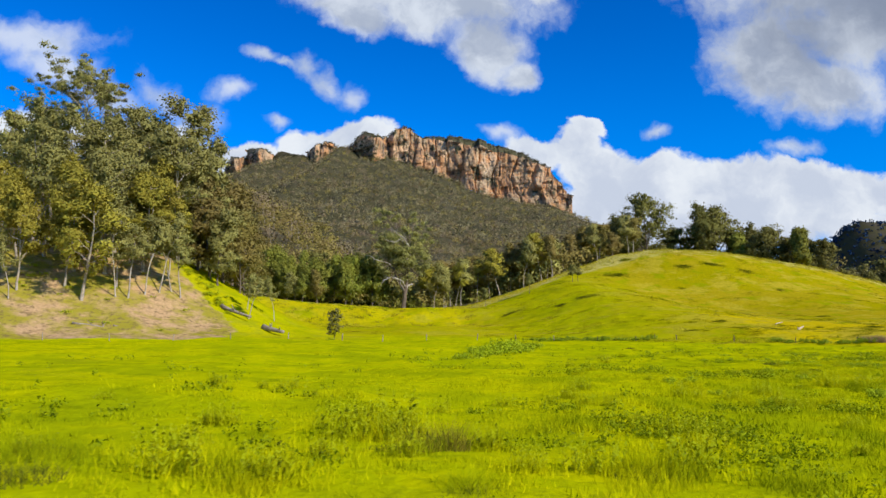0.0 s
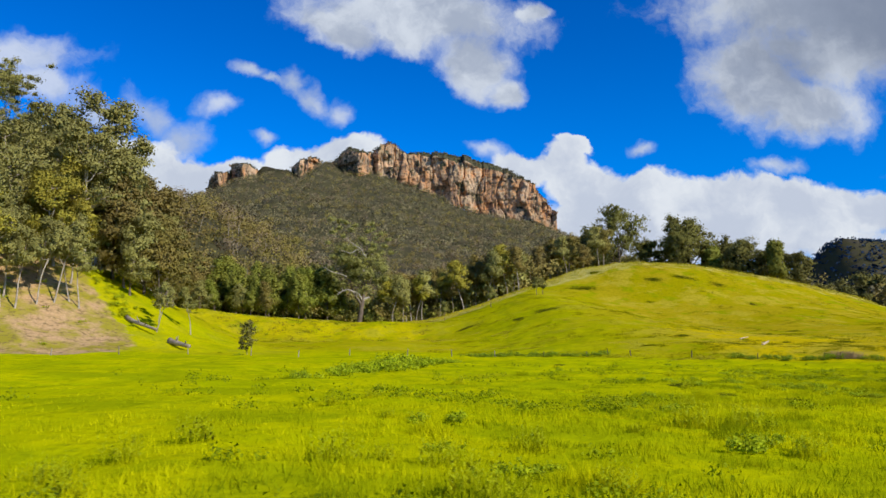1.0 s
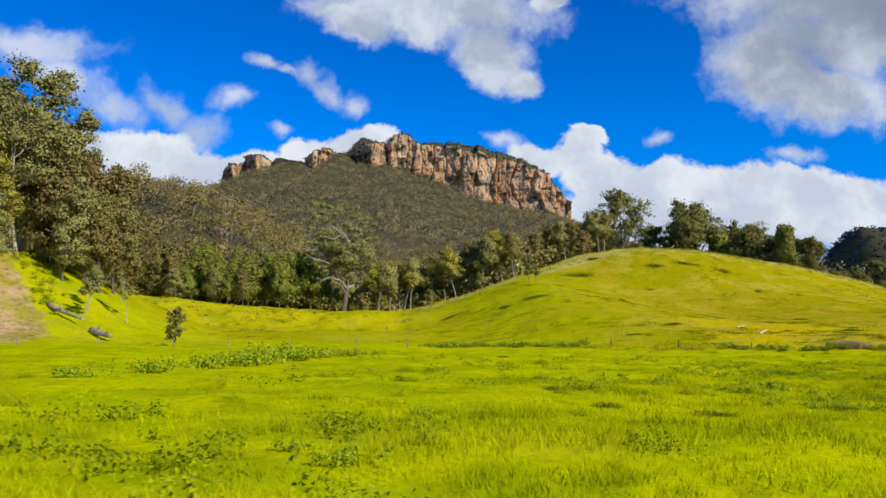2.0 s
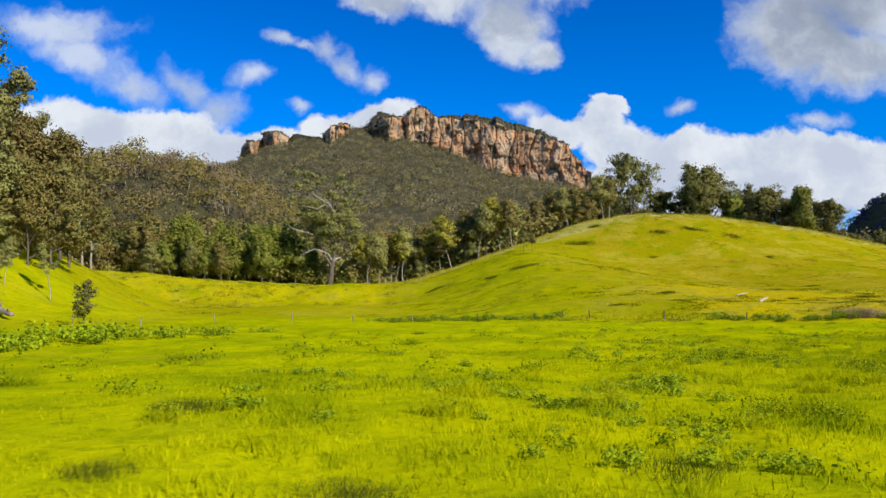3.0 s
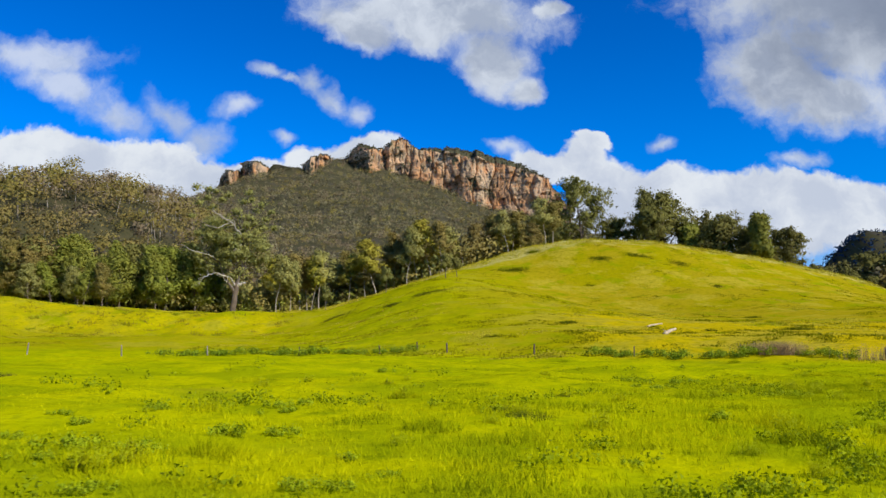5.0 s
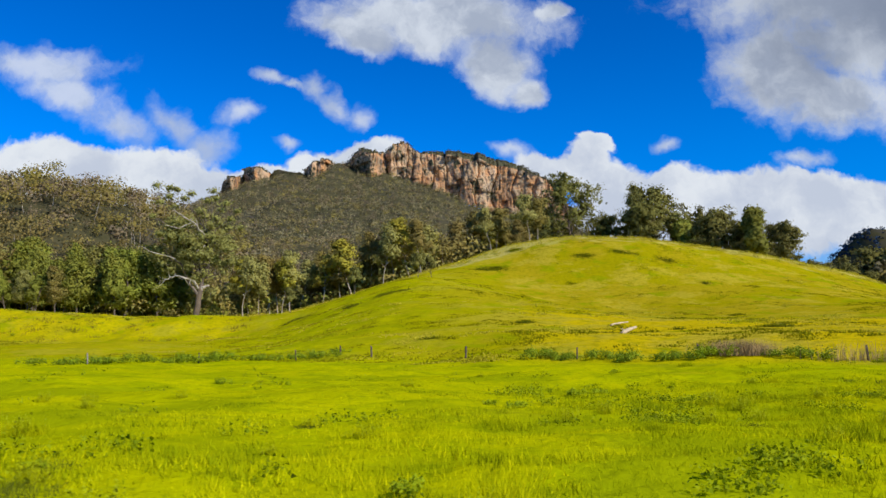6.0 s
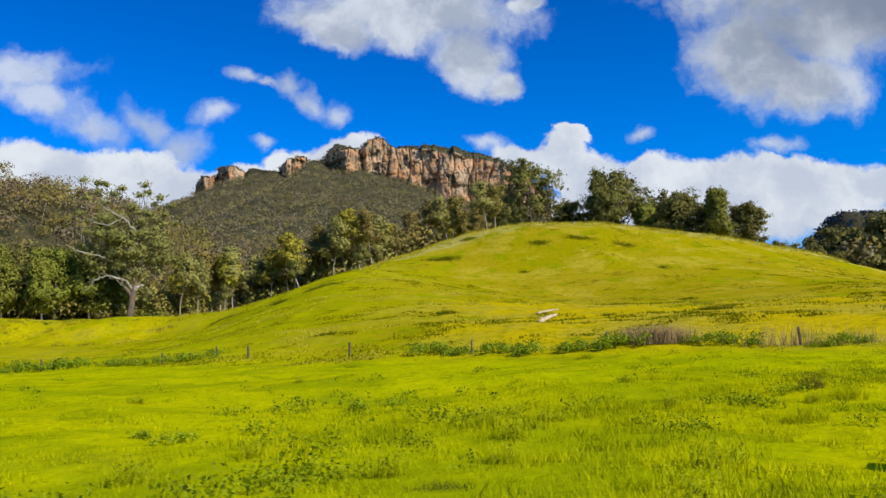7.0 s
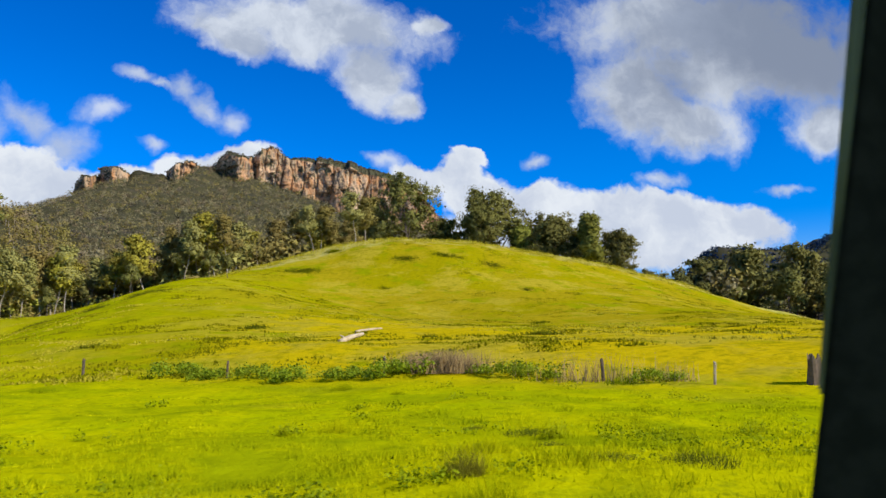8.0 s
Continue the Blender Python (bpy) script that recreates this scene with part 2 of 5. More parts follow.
    grass = blend(t, ramp(t, math_node(t, "ADD", earth, math_node(t, "MULTIPLY", math_node(t, "SUBTRACT", mid, 0.5), 0.9)), 0.35, 0.65), grass, soil)
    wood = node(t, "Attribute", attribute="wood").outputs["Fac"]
    # leaf litter, coloured darker so that gaps between the crowns look shaded
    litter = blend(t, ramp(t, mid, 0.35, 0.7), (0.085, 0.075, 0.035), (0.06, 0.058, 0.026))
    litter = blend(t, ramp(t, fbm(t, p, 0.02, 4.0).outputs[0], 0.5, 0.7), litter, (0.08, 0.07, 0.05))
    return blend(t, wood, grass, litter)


def ground_bump(t):
    fine, lumps = fbm(t, place(t), 4.0, 6.0, 0.7).outputs[0], fbm(t, place(t), 0.55, 4.0, 0.6).outputs[0]
    return math_node(t, "ADD", math_node(t, "MULTIPLY", fine, 0.15), lumps), 0.4, 0.7


def rock_paint(t):
    p = place(t)
    tall = node(t, "Mapping", {"Vector": p, "Scale": (0.018, 0.018, 0.012)}).outputs[0]
    layer = node(t, "Mapping", {"Vector": p, "Scale": (0.004, 0.004, 0.06)}).outputs[0]
    a, b, c = fbm(t, tall, 1.0, 6.0, 0.65).outputs[0], fbm(t, layer, 1.0, 4.0).outputs[0], fbm(t, p, 0.014, 6.0, 0.65).outputs[0]
    colour = blend(t, ramp(t, a, 0.40, 0.58), (0.56, 0.285, 0.125), (0.46, 0.325, 0.185))
    colour = blend(t, ramp(t, c, 0.50, 0.62), colour, (0.60, 0.285, 0.11))
    colour = blend(t, math_node(t, "MULTIPLY", ramp(t, b, 0.52, 0.66), 0.5), colour, (0.30, 0.21, 0.13))
    streak = fbm(t, node(t, "Mapping", {"Vector": p, "Scale": (0.05, 0.05, 0.012)}).outputs[0], 1.0, 5.0, 0.65).outputs[0]
    colour = blend(t, math_node(t, "MULTIPLY", ramp(t, streak, 0.51, 0.62), 0.8), colour, (0.13, 0.10, 0.08))
    cream = fbm(t, node(t, "Mapping", {"Vector": p, "Scale": (0.012, 0.012, 0.006)}).outputs[0], 1.0, 5.0, 0.6).outputs[0]
    colour = blend(t, math_node(t, "MULTIPLY", ramp(t, cream, 0.52, 0.62), 0.7), colour, (0.68, 0.48, 0.29))
    seam = fbm(t, node(t, "Mapping", {"Vector": p, "Scale": (0.010, 0.010, 0.16)}).outputs[0], 1.0, 4.0, 0.6).outputs[0]
    colour = blend(t, math_node(t, "MULTIPLY", ramp(t, seam, 0.58, 0.66), 0.35), colour, (0.14, 0.10, 0.075))
    return blend(t, ramp(t, fbm(t, p, 0.03, 4.0).outputs[0], 0.57, 0.65), colour, (0.09, 0.085, 0.045))


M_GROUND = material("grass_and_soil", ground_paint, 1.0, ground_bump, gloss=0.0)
M_ROCK = material("sandstone", rock_paint, 0.9, lambda t: (fbm(t, place(t), 0.08, 6.0, 0.65).outputs[0], 0.8, 6.0), gloss=0.15)
M_SCRUB = material("cliff_scrub", leafy((0.09, 0.092, 0.042), (0.155, 0.145, 0.065), (0.12, 0.105, 0.06)), 0.9, thin=0.1, gloss=0.05, up=0.5)
M_FAR = material("far_gum_leaves", leafy((0.20, 0.178, 0.082), (0.33, 0.285, 0.13), (0.28, 0.23, 0.12), 0.1), 0.9, thin=0.1, gloss=0.05, up=0.3)
M_OLIVEWOOD = material("olive_gum_leaves", leafy((0.208, 0.195, 0.036), (0.39, 0.351, 0.066), (0.286, 0.221, 0.054), 0.15), 0.9, thin=0.15, gloss=0.05, up=0.6)
M_BROWNWOOD = material("brown_gum_leaves", leafy((0.20, 0.155, 0.085), (0.31, 0.24, 0.125), (0.26, 0.19, 0.105), 0.1), 0.9, thin=0.1, gloss=0.05, up=0.3)
# blue haze over the far ridge is put into this leaf colour
M_HAZE_BLUE = material("hazed_gum_leaves", leafy((0.022, 0.05, 0.095), (0.03, 0.062, 0.115), (0.026, 0.056, 0.108)), 0.9, gloss=0.0)
M_HILLGUM = material("hillside_gum_leaves", leafy((0.243, 0.209, 0.048), (0.432, 0.365, 0.084), (0.324, 0.236, 0.072), 0.15), 0.9, thin=0.2, gloss=0.1, up=0.35)
M_GUM = material("gum_leaves", leafy((0.269, 0.269, 0.069), (0.538, 0.499, 0.138), (0.397, 0.358, 0.103)), 0.8, thin=0.2, gloss=0.08, up=0.4)
M_OLIVE = material("olive_leaves", leafy((0.333, 0.32, 0.0345), (0.589, 0.525, 0.0633), (0.461, 0.371, 0.0517)), 0.8, thin=0.2, gloss=0.08, up=0.4)
M_DARKGUM = material("dark_gum_leaves", leafy((0.155, 0.16, 0.04), (0.32, 0.312, 0.075), (0.245, 0.215, 0.052)), 0.8, thin=0.2, gloss=0.08, up=0.4)
M_OAK = material("river_oak_leaves", leafy((0.22, 0.26, 0.037), (0.44, 0.455, 0.062), (0.31, 0.29, 0.05)), 0.8, thin=0.2, gloss=0.08, up=0.4)
M_PALE = material("pale_bark", two_tone((0.50, 0.42, 0.32), (0.36, 0.295, 0.22), 1.2, (0.18, 0.14, 0.10)), 0.8, lambda t: (fbm(t, place(t), 5.0).outputs[0], 0.4, 0.05))
M_BARK = material("dark_bark", two_tone((0.13, 0.10, 0.075), (0.22, 0.17, 0.13), 2.0, (0.06, 0.05, 0.04)), 0.9, lambda t: (fbm(t, place(t), 8.0).outputs[0], 0.7, 0.06))
M_DEAD = material("dead_wood", two_tone((0.40, 0.33, 0.25), (0.25, 0.195, 0.145), 1.5, (0.12, 0.095, 0.07)), 0.85, lambda t: (fbm(t, place(t), 9.0).outputs[0], 0.5, 0.03))
M_LOG = material("sunbleached_log", two_tone((0.66, 0.53, 0.32), (0.50, 0.38, 0.22), 2.5, (0.22, 0.15, 0.09)), 0.85, lambda t: (fbm(t, place(t), 9.0).outputs[0], 0.5, 0.03))
M_POST = material("weathered_wood", two_tone((0.15, 0.105, 0.07), (0.09, 0.065, 0.045), 6.0, (0.22, 0.17, 0.12)), 0.9, lambda t: (fbm(t, place(t), 20.0).outputs[0], 0.6, 0.01))


# ---- land ----
# the round hill's swells: x, y, height, half length, half width, turn
SWELLS = [(106.99, 289.19, 15.78, 99.09, 62.3, 1.63), (56.76, 287.11, 13.31, 32.08, 57.18, 0.54), (33.04, 219.82, 14.05, 58.62, 24.83, 1.76),
          (117.5, 272.33, 8.81, 95.59, 27.66, 3.24), (16.05, 227.74, -3.98, 99.61, 26.12, 1.89), (86.0, 338.0, 12.0, 46.0, 32.0, 0.0)]


# the mountain's crest line, under the cliffs where they stand on it
CREST_X = (-1700, -1100, -1000, -930, -861, -770, -715, -608, -539, -437, -344, -237, -131, 18, 107, 238, 454, 540, 700, 1500)
CREST_Z = (220, 545, 628, 670, 684, 708, 762, 750, 716, 786, 744, 728, 690, 656, 602, 564, 520, 480, 390, 60)


def sm(v):
    v = np.clip(v, 0.0, 1.0)
    return v * v * (3 - 2 * v)


def field_height(x, y):
    """The flat pasture between the track and the fence."""
    fx, fy = np.clip(x, -30, 75), np.clip(y, -5, 135)
    return 0.415 - 0.0256 * fx + 0.0028 * fy + 0.000131 * fx * fy + 0.0000231 * fy * fy


def near_height(x, y):
    """Pasture, earth bank, terrace and round hill."""
    z = field_height(x, y)
    beyond = -0.44 * (x + 2) + 0.9 * (y - 115)
    z = z + 15.0 * sm((beyond + 0.9) / 41.9) * sm((-13.4 - x - 0.24 * (y - 130)) / 39.1) * (1 - 0.97 * sm((y - 165) / 61))
    z = z + (2.6 * sm((y - 130) / 60) + (5.0 - 0.04 * np.clip(x, -80, 0)) * sm((y - 194) / 22)) * (1 - sm((x + 8) / 40))
    z = z + 1.3 * sm((y - 130 + 0.55 * (x - 35)) / 16) * (1 - sm((y - 158) / 50)) * sm((x - 15) / 25) * (1 - sm((x - 100) / 40))
    for cx, cy, high, long, wide, turn in SWELLS:
        c, s = math.cos(turn), math.sin(turn)
        u, v = (x - cx) * c + (y - cy) * s, -(x - cx) * s + (y - cy) * c
        z = z + high * np.exp(-(u / long) ** 2 - (v / wide) ** 2)
    return z


def land_height(x, y):
    """The whole land, with the wooded hills and the mountain's foot."""
    z = near_height(x, y)
    z = z + 54 * sm((-20 - x) / 110) * sm((y - 240) / 180) * (1 - 0.8 * sm((y - 470) / 300))
    z = z + 26 * sm((x - 160) / 200) * sm((y - 170) / 250) * (1 - sm((y - 600) / 500))
    crest_y = 3440 - 0.115 * (x + 777)
    crest = np.interp(x, CREST_X, CREST_Z)
    crest = np.maximum(crest, 60 + 0 * x)
    run = np.clip((y - 260) / (crest_y - 260), 0, 1)
    z = z - 55 * np.exp(-((x + 735) / 60) ** 2) * sm((crest_y - 8 - y) / 25) * np.exp(-((crest_y - y) / 200) ** 2)
    z = z + crest * run ** 1.5 - 0.5 * np.maximum(0, y - crest_y - 40)
    ridge = (438 * sm((x - 1480) / 200) + 100 * sm((x - 2040) / 220)) * np.exp(-((y - 3350) / 450) ** 2)
    return np.maximum(z, -20) + ridge


def lattice(x, y, size, seed):
    """Smooth noise on a square lattice, -1 to 1."""
    gx, gy = np.floor(x / size), np.floor(y / size)
    fx, fy = x / size - gx, y / size - gy
    fx, fy = fx * fx * (3 - 2 * fx), fy * fy * (3 - 2 * fy)

    def h(a, b):
        v = np.sin(a * 127.1 + b * 311.7 + seed * 74.7) * 43758.5453
        return 2 * (v - np.floor(v)) - 1
    low = h(gx, gy) * (1 - fx) + h(gx + 1, gy) * fx
    high = h(gx, gy + 1) * (1 - fx) + h(gx + 1, gy + 1) * fx
    return low * (1 - fy) + high * fy


def rough_height(x, y):
    z = land_height(x, y)
    z = z + 0.12 * lattice(x, y, 2.2, 1) + 0.06 * lattice(x, y, 0.9, 2) + 0.18 * lattice(x, y, 7.0, 3)
    z = z + sm((y - 192) / 8) * sm((226 - y) / 8) * (1 - sm((x - 5) / 25)) * (0.45 * lattice(x, y, 5.0, 8) + 0.3 * lattice(x, y, 2.4, 9))
    bank = sm((-0.44 * (x + 2) + 0.9 * (y - 115)) / 5) * sm((-16 - x) / 10) * (1 - sm((y - 160) / 20))
    z = z + bank * (0.30 * lattice(x, y, 3.1, 11) + 0.16 * lattice(x, y, 1.4, 12))
    far = sm((y - 130) / 60)
    return z + far * (0.35 * lattice(x, y, 12, 4) + 0.18 * lattice(x, y, 5, 5)) + sm((y - 500) / 900) * 9 * lattice(x, y, 90, 6)


def mesh_of(name, verts, faces, mats, smooth=False, normals=None):
    """One mesh from arrays: verts (n, 3), faces (m, k) with k corners each, and a normal for each vert if given."""
    me = bpy.data.meshes.new(name)
    verts, faces = np.asarray(verts, np.float32), np.asarray(faces, np.int32)
    k = faces.shape[1]
    me.vertices.add(len(verts))
    me.vertices.foreach_set("co", verts.ravel())
    me.loops.add(faces.size)
    me.loops.foreach_set("vertex_index", faces.ravel())
    me.polygons.add(len(faces))
    me.polygons.foreach_set("loop_start", np.arange(0, faces.size, k, dtype=np.int32))
    me.update(calc_edges=True)
    for m in (mats if isinstance(mats, (list, tuple)) else [mats]):
        me.materials.append(m)
    if smooth:
        me.polygons.foreach_set("use_smooth", np.ones(len(faces), bool))
    if normals is not None:
        me.normals_split_custom_set_from_vertices(normals)
    return me


def grid_faces(nu, nv):
    i = np.arange(nu * nv).reshape(nv, nu)
    return np.stack([i[:-1, :-1], i[:-1, 1:], i[1:, 1:], i[1:, :-1]], -1).reshape(-1, 4)


def part(name, me, parent, label=""):
    ob = new(name, me)
    ob.parent = parent
    return tagged(ob, label) if label else ob


def thing(name, label, category, group="", kind=""):
    return tagged(new(name), label, category, group, kind)


def build_ground():
    s = np.linspace(-1, 1, 330)
    gx = 25 + 3700 / math.sinh(6) * np.sinh(6 * s)
    s = np.linspace(-0.62, 1, 390)
    gy = 70 + 4700 / math.sinh(6) * np.sinh(6 * s)
    gx = np.unique(np.concatenate([gx, np.arange(-1060, 570, 17.0)]))
    gy = np.unique(np.concatenate([gy, np.arange(2500, 3150, 40.0), np.arange(3150, 3530, 14.0)]))
    x, y = [a.ravel() for a in np.meshgrid(gx, gy)]
    z = rough_height(x, y)
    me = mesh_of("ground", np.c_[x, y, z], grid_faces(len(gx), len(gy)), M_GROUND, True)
    beyond = -0.44 * (x + 2) + 0.9 * (y - 115)
    earth = sm(beyond / 4) * (1 - sm((beyond - 40) / 15)) * sm((-24 - x - 0.1 * beyond) / 8) * (1 - sm((-60 - x) / 30) * 0.5) * (1 - sm((y + 1.17 * x - 78) / 4))
    earth = np.maximum(earth, 0.66 * np.exp(-((y - 216.5) / 2.5) ** 2) * sm((-8 - x) / 10))
    hill = sm((x - 14) / 50) * sm((y - 118 + 0.5 * (x - 45)) / 14)
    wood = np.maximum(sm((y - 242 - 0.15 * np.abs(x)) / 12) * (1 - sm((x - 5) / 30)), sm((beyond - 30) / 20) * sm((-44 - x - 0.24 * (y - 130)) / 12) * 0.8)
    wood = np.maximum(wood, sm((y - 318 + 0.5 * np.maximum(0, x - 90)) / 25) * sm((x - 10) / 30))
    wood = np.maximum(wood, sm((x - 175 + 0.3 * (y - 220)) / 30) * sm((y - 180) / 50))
    hill = np.maximum(hill, 0.6 * sm((y - 136) / 20) * (1 - sm((x - 5) / 30)))
    hill = np.maximum(hill, 0.3 * sm(beyond / 6) * sm((-8 - x) / 8))
    crest_line = np.interp(x, (0, 20, 40, 58, 170), (226, 243, 262, 270, 264))
    for key, value in (("straw", 0.85 * np.exp(-((y - crest_line + 2) / 9) ** 2) * sm(x / 10) * (1 - 0.35 * sm((x - 60) / 20))), ("earth", earth), ("dry", hill), ("wood", wood), ("ochre", 0.1 * sm((y - 138) / 20) * (1 - sm((x - 2) / 12)) + 0.5 * sm((y - 194) / 6) * sm((232 - y) / 8) * (1 - sm((x - 2) / 12)) + sm((x - 35) / 30) * sm((y - 118 + 0.5 * (x - 45)) / 8) * (1 - sm((y - 152 + 0.35 * (x - 45)) / 48)))):
        me.attributes.new(key, "FLOAT", "POINT").data.foreach_set("value", value.astype(np.float32))
    return tagged(new("ground", me), "yellow-green pasture with a grassy round hill and bare bank", "ground", kind="structure")


build_ground()


# ---- mountain cliffs ----
def chance(a, b, seed):
    """A fixed random number, -1 to 1, for whole numbers a and b."""
    v = np.sin(a * 127.1 + b * 311.7 + seed * 74.7) * 43758.5453
    return 2 * (v - np.floor(v)) - 1


def joints(A, Z, wide, tall, seed):
    """Upright blocks of rock between joints: how far each stands out, -1 to 1, and the distance to the nearest joint in metres."""
    along = (A + 0.45 * wide * lattice(A * 0.2, Z, tall * 0.9, seed) + 0.6 * wide * lattice(A, 0 * A, wide * 1.9, seed + 1)) / wide
    column = np.floor(along)
    bed = np.floor(Z / tall + 0.5 * chance(column, 0 * column, seed + 2))
    gap = np.minimum(along - column, 1 - along + column) * wide
    return chance(column, bed, seed + 3), gap


def wall_of_rock(name, parent, x0, x1, top, foot, deep, seed, label="", cap=0.7, fold=0.5, proud=0):
    """A buttress of jointed, bedded sandstone: outline round the front and both ends, top(f) and foot(f) in metres along it,
    with a corner at fold that stands proud of both ends."""
    nu, nz = max(30, int((x1 - x0) / 1.9)), 56
    f = np.linspace(-0.12, 1.12, nu)
    side = np.maximum(0, -f) + np.maximum(0, f - 1)
    fc = np.clip(f, 0, 1)
    xs = x0 + (x1 - x0) * fc
    corner = proud * np.minimum(fc / fold, (1 - fc) / (1 - fold))
    ys = 3440 - 0.115 * (xs + 777) + side / 0.12 * deep - corner
    zt, zb = np.array([top(a) for a in fc]) - 0.23 * corner, np.array([foot(a) for a in fc]) - 45 - 0.6 * corner
    r = np.linspace(0, 1, nz)
    X, Y = np.repeat(xs[None], nz, 0), np.repeat(ys[None], nz, 0)
    Z = zb[None] + (zt - zb)[None] * r[:, None]
    A = np.repeat((xs + ys * 0.7)[None], nz, 0)
    out = 15 * lattice(A, Z * 0.15, 85, seed + 1) + 2.5 * lattice(A * 0.2, Z, 21, seed + 3) + 1.2 * lattice(A, Z, 7, seed + 4)
    for k, (wide, tall, amount, crack) in enumerate(((66, 120, 17, 13), (27, 50, 10, 2), (11, 19, 4.5, 0))):
        block, gap = joints(A, Z, wide, tall, seed + 10 * k)
        out = out + amount * block - crack * np.exp(-(gap / (0.04 * wide + 0.8)) ** 2)
    out = out - 9 * r[:, None] ** 3 + 16 * (1 - r[:, None]) ** 3
    Y = Y - out
    X = X + 4 * lattice(A, Z, 22, seed + 5) + np.sign(f - 0.5)[None] * (side[None] > 0) * out * 0.6
    Z = Z + (r[:, None] ** 3) * (5 * chance(np.floor(A / 14 + 0.4 * lattice(A, 0 * A, 30, seed)), 0 * A, seed + 6) + 3 * lattice(A, 0 * A, 34, seed + 7))
    rows = [np.c_[X[k], Y[k], Z[k]] for k in range(nz)]
    me = mesh_of(name, np.concatenate(rows), grid_faces(nu, nz), M_ROCK)
    wall = part(name, me, parent, label)
    rim, arc = rows[-1], A[0]
    swell = cap * np.sin(np.pi * np.clip(f, 0.02, 0.98)) ** 0.5
    capz = [(0, 0), (7, 9), (26, 25), (60, 42), (105, 52), (220, -40)]
    top_rows = np.concatenate([rim + np.c_[0 * xs, 0 * xs + a, b * swell + 2.5 * lattice(arc, 0 * arc + a, 16, seed + 8) * (a > 0)] for a, b in capz])
    part("scrub_cap", mesh_of("scrub_cap", top_rows, grid_faces(nu, len(capz)), M_SCRUB), wall, "dark scrub on the cliff's rim")
    return rim, swell, rows, fold if proud else 0


cliff = thing("cliff", "orange and grey sandstone escarpment crowning a wooded mountain", "cliff", kind="structure")
RIMS = [
    wall_of_rock("buttress", cliff, -975, -872, lambda f: 700 + 70 * float(sm((f - 0.05) / 0.6)), lambda f: 655 + 45 * f, 60, 61, cap=0.3, fold=0.92, proud=115),
    wall_of_rock("buttress", cliff, -868, -735, lambda f: 812 - 45 * float(sm((f - 0.66) / 0.4)), lambda f: 705 + 10 * f, 90, 11, cap=0.25, fold=0.66, proud=130),
    wall_of_rock("buttress", cliff, -596, -470, lambda f: 782 + 36 * float(sm(f / 0.45)), lambda f: 730 + 20 * f, 70, 21, cap=0.35, fold=0.4, proud=85),
    wall_of_rock("buttress", cliff, -425, -225, lambda f: 802 + 38 * float(sm(f / 0.5)) + 14 * math.exp(-((f - 0.42) / 0.13) ** 2), lambda f: 770 - 15 * f, 80, 31, cap=0.6, fold=0.7, proud=150),
    wall_of_rock("tower", cliff, -240, -103, lambda f: 822 + 58 * math.sin(3.1 * min(max(f, 0.02), 0.98)) ** 0.45, lambda f: 752 - 42 * f, 70, 41, "tall rounded tower of orange sandstone", cap=0.15, fold=0.22, proud=45),
    wall_of_rock("cliff_wall", cliff, -104, 455, lambda f: 838 - 62 * f - 86 * f * f, lambda f: 705 - 170 * f + 15 * f * f, 120, 51, cap=1.0),
    wall_of_rock("buttress", cliff, 440, 540, lambda f: 684 - 118 * f, lambda f: 545 - 30 * f, 60, 71, cap=0.3),
]


# ---- leaves, tubes and trees ----
def leaf_quads(rng, centre, radius, count, size, squash=0.75, outward=0.9, soft=True, heart=None):
    """Small leaf sprays, count to each clump, most of them near the clump's outside, and their normals,
    which follow the rounding of the clump and of the whole crown round its heart."""
    centre, radius = np.asarray(centre, float), np.asarray(radius, float)
    k = len(centre)
    way = rng.normal(size=(k * count, 3))
    way /= np.linalg.norm(way, axis=1)[:, None]
    out = np.minimum(np.abs(rng.normal(size=k * count)) * 0.5 + 0.25, 1.35) if soft else rng.random(k * count) ** 0.45
    r = np.repeat(radius, count)
    pos = np.repeat(centre, count, 0) + way * (out * r)[:, None] * np.array([1, 1, squash])
    nrm = way * outward + rng.normal(size=way.shape) * 0.6 + np.array([0, 0, 0.35])
    nrm /= np.linalg.norm(nrm, axis=1)[:, None]
    a = np.cross(nrm, rng.normal(size=way.shape))
    a /= np.linalg.norm(a, axis=1)[:, None]
    b = np.cross(nrm, a)
    s = np.broadcast_to(size, (k,)).astype(float).repeat(count) * rng.uniform(0.6, 1.3, k * count)
    a, b = a * s[:, None], b * (s * rng.uniform(0.5, 0.95, len(s)))[:, None]
    round_way = way + 0.3 * rng.normal(size=way.shape)
    if heart is not None:
        from_heart = pos - np.broadcast_to(heart, (k, 3)).repeat(count, 0)
        round_way = round_way + 1.3 * from_heart / (np.linalg.norm(from_heart, axis=1)[:, None] + 1e-6)
    round_way /= np.linalg.norm(round_way, axis=1)[:, None] + 1e-6
    turn = np.sign((np.cross(a, b) * round_way).sum(1))[:, None]
    v = np.stack([pos - a * turn - b * 0.6, pos + a * turn - b * 0.6, pos + b * 1.2], 1).reshape(-1, 3)
    return v, np.arange(len(v)).reshape(-1, 3), round_way.repeat(3, 0)


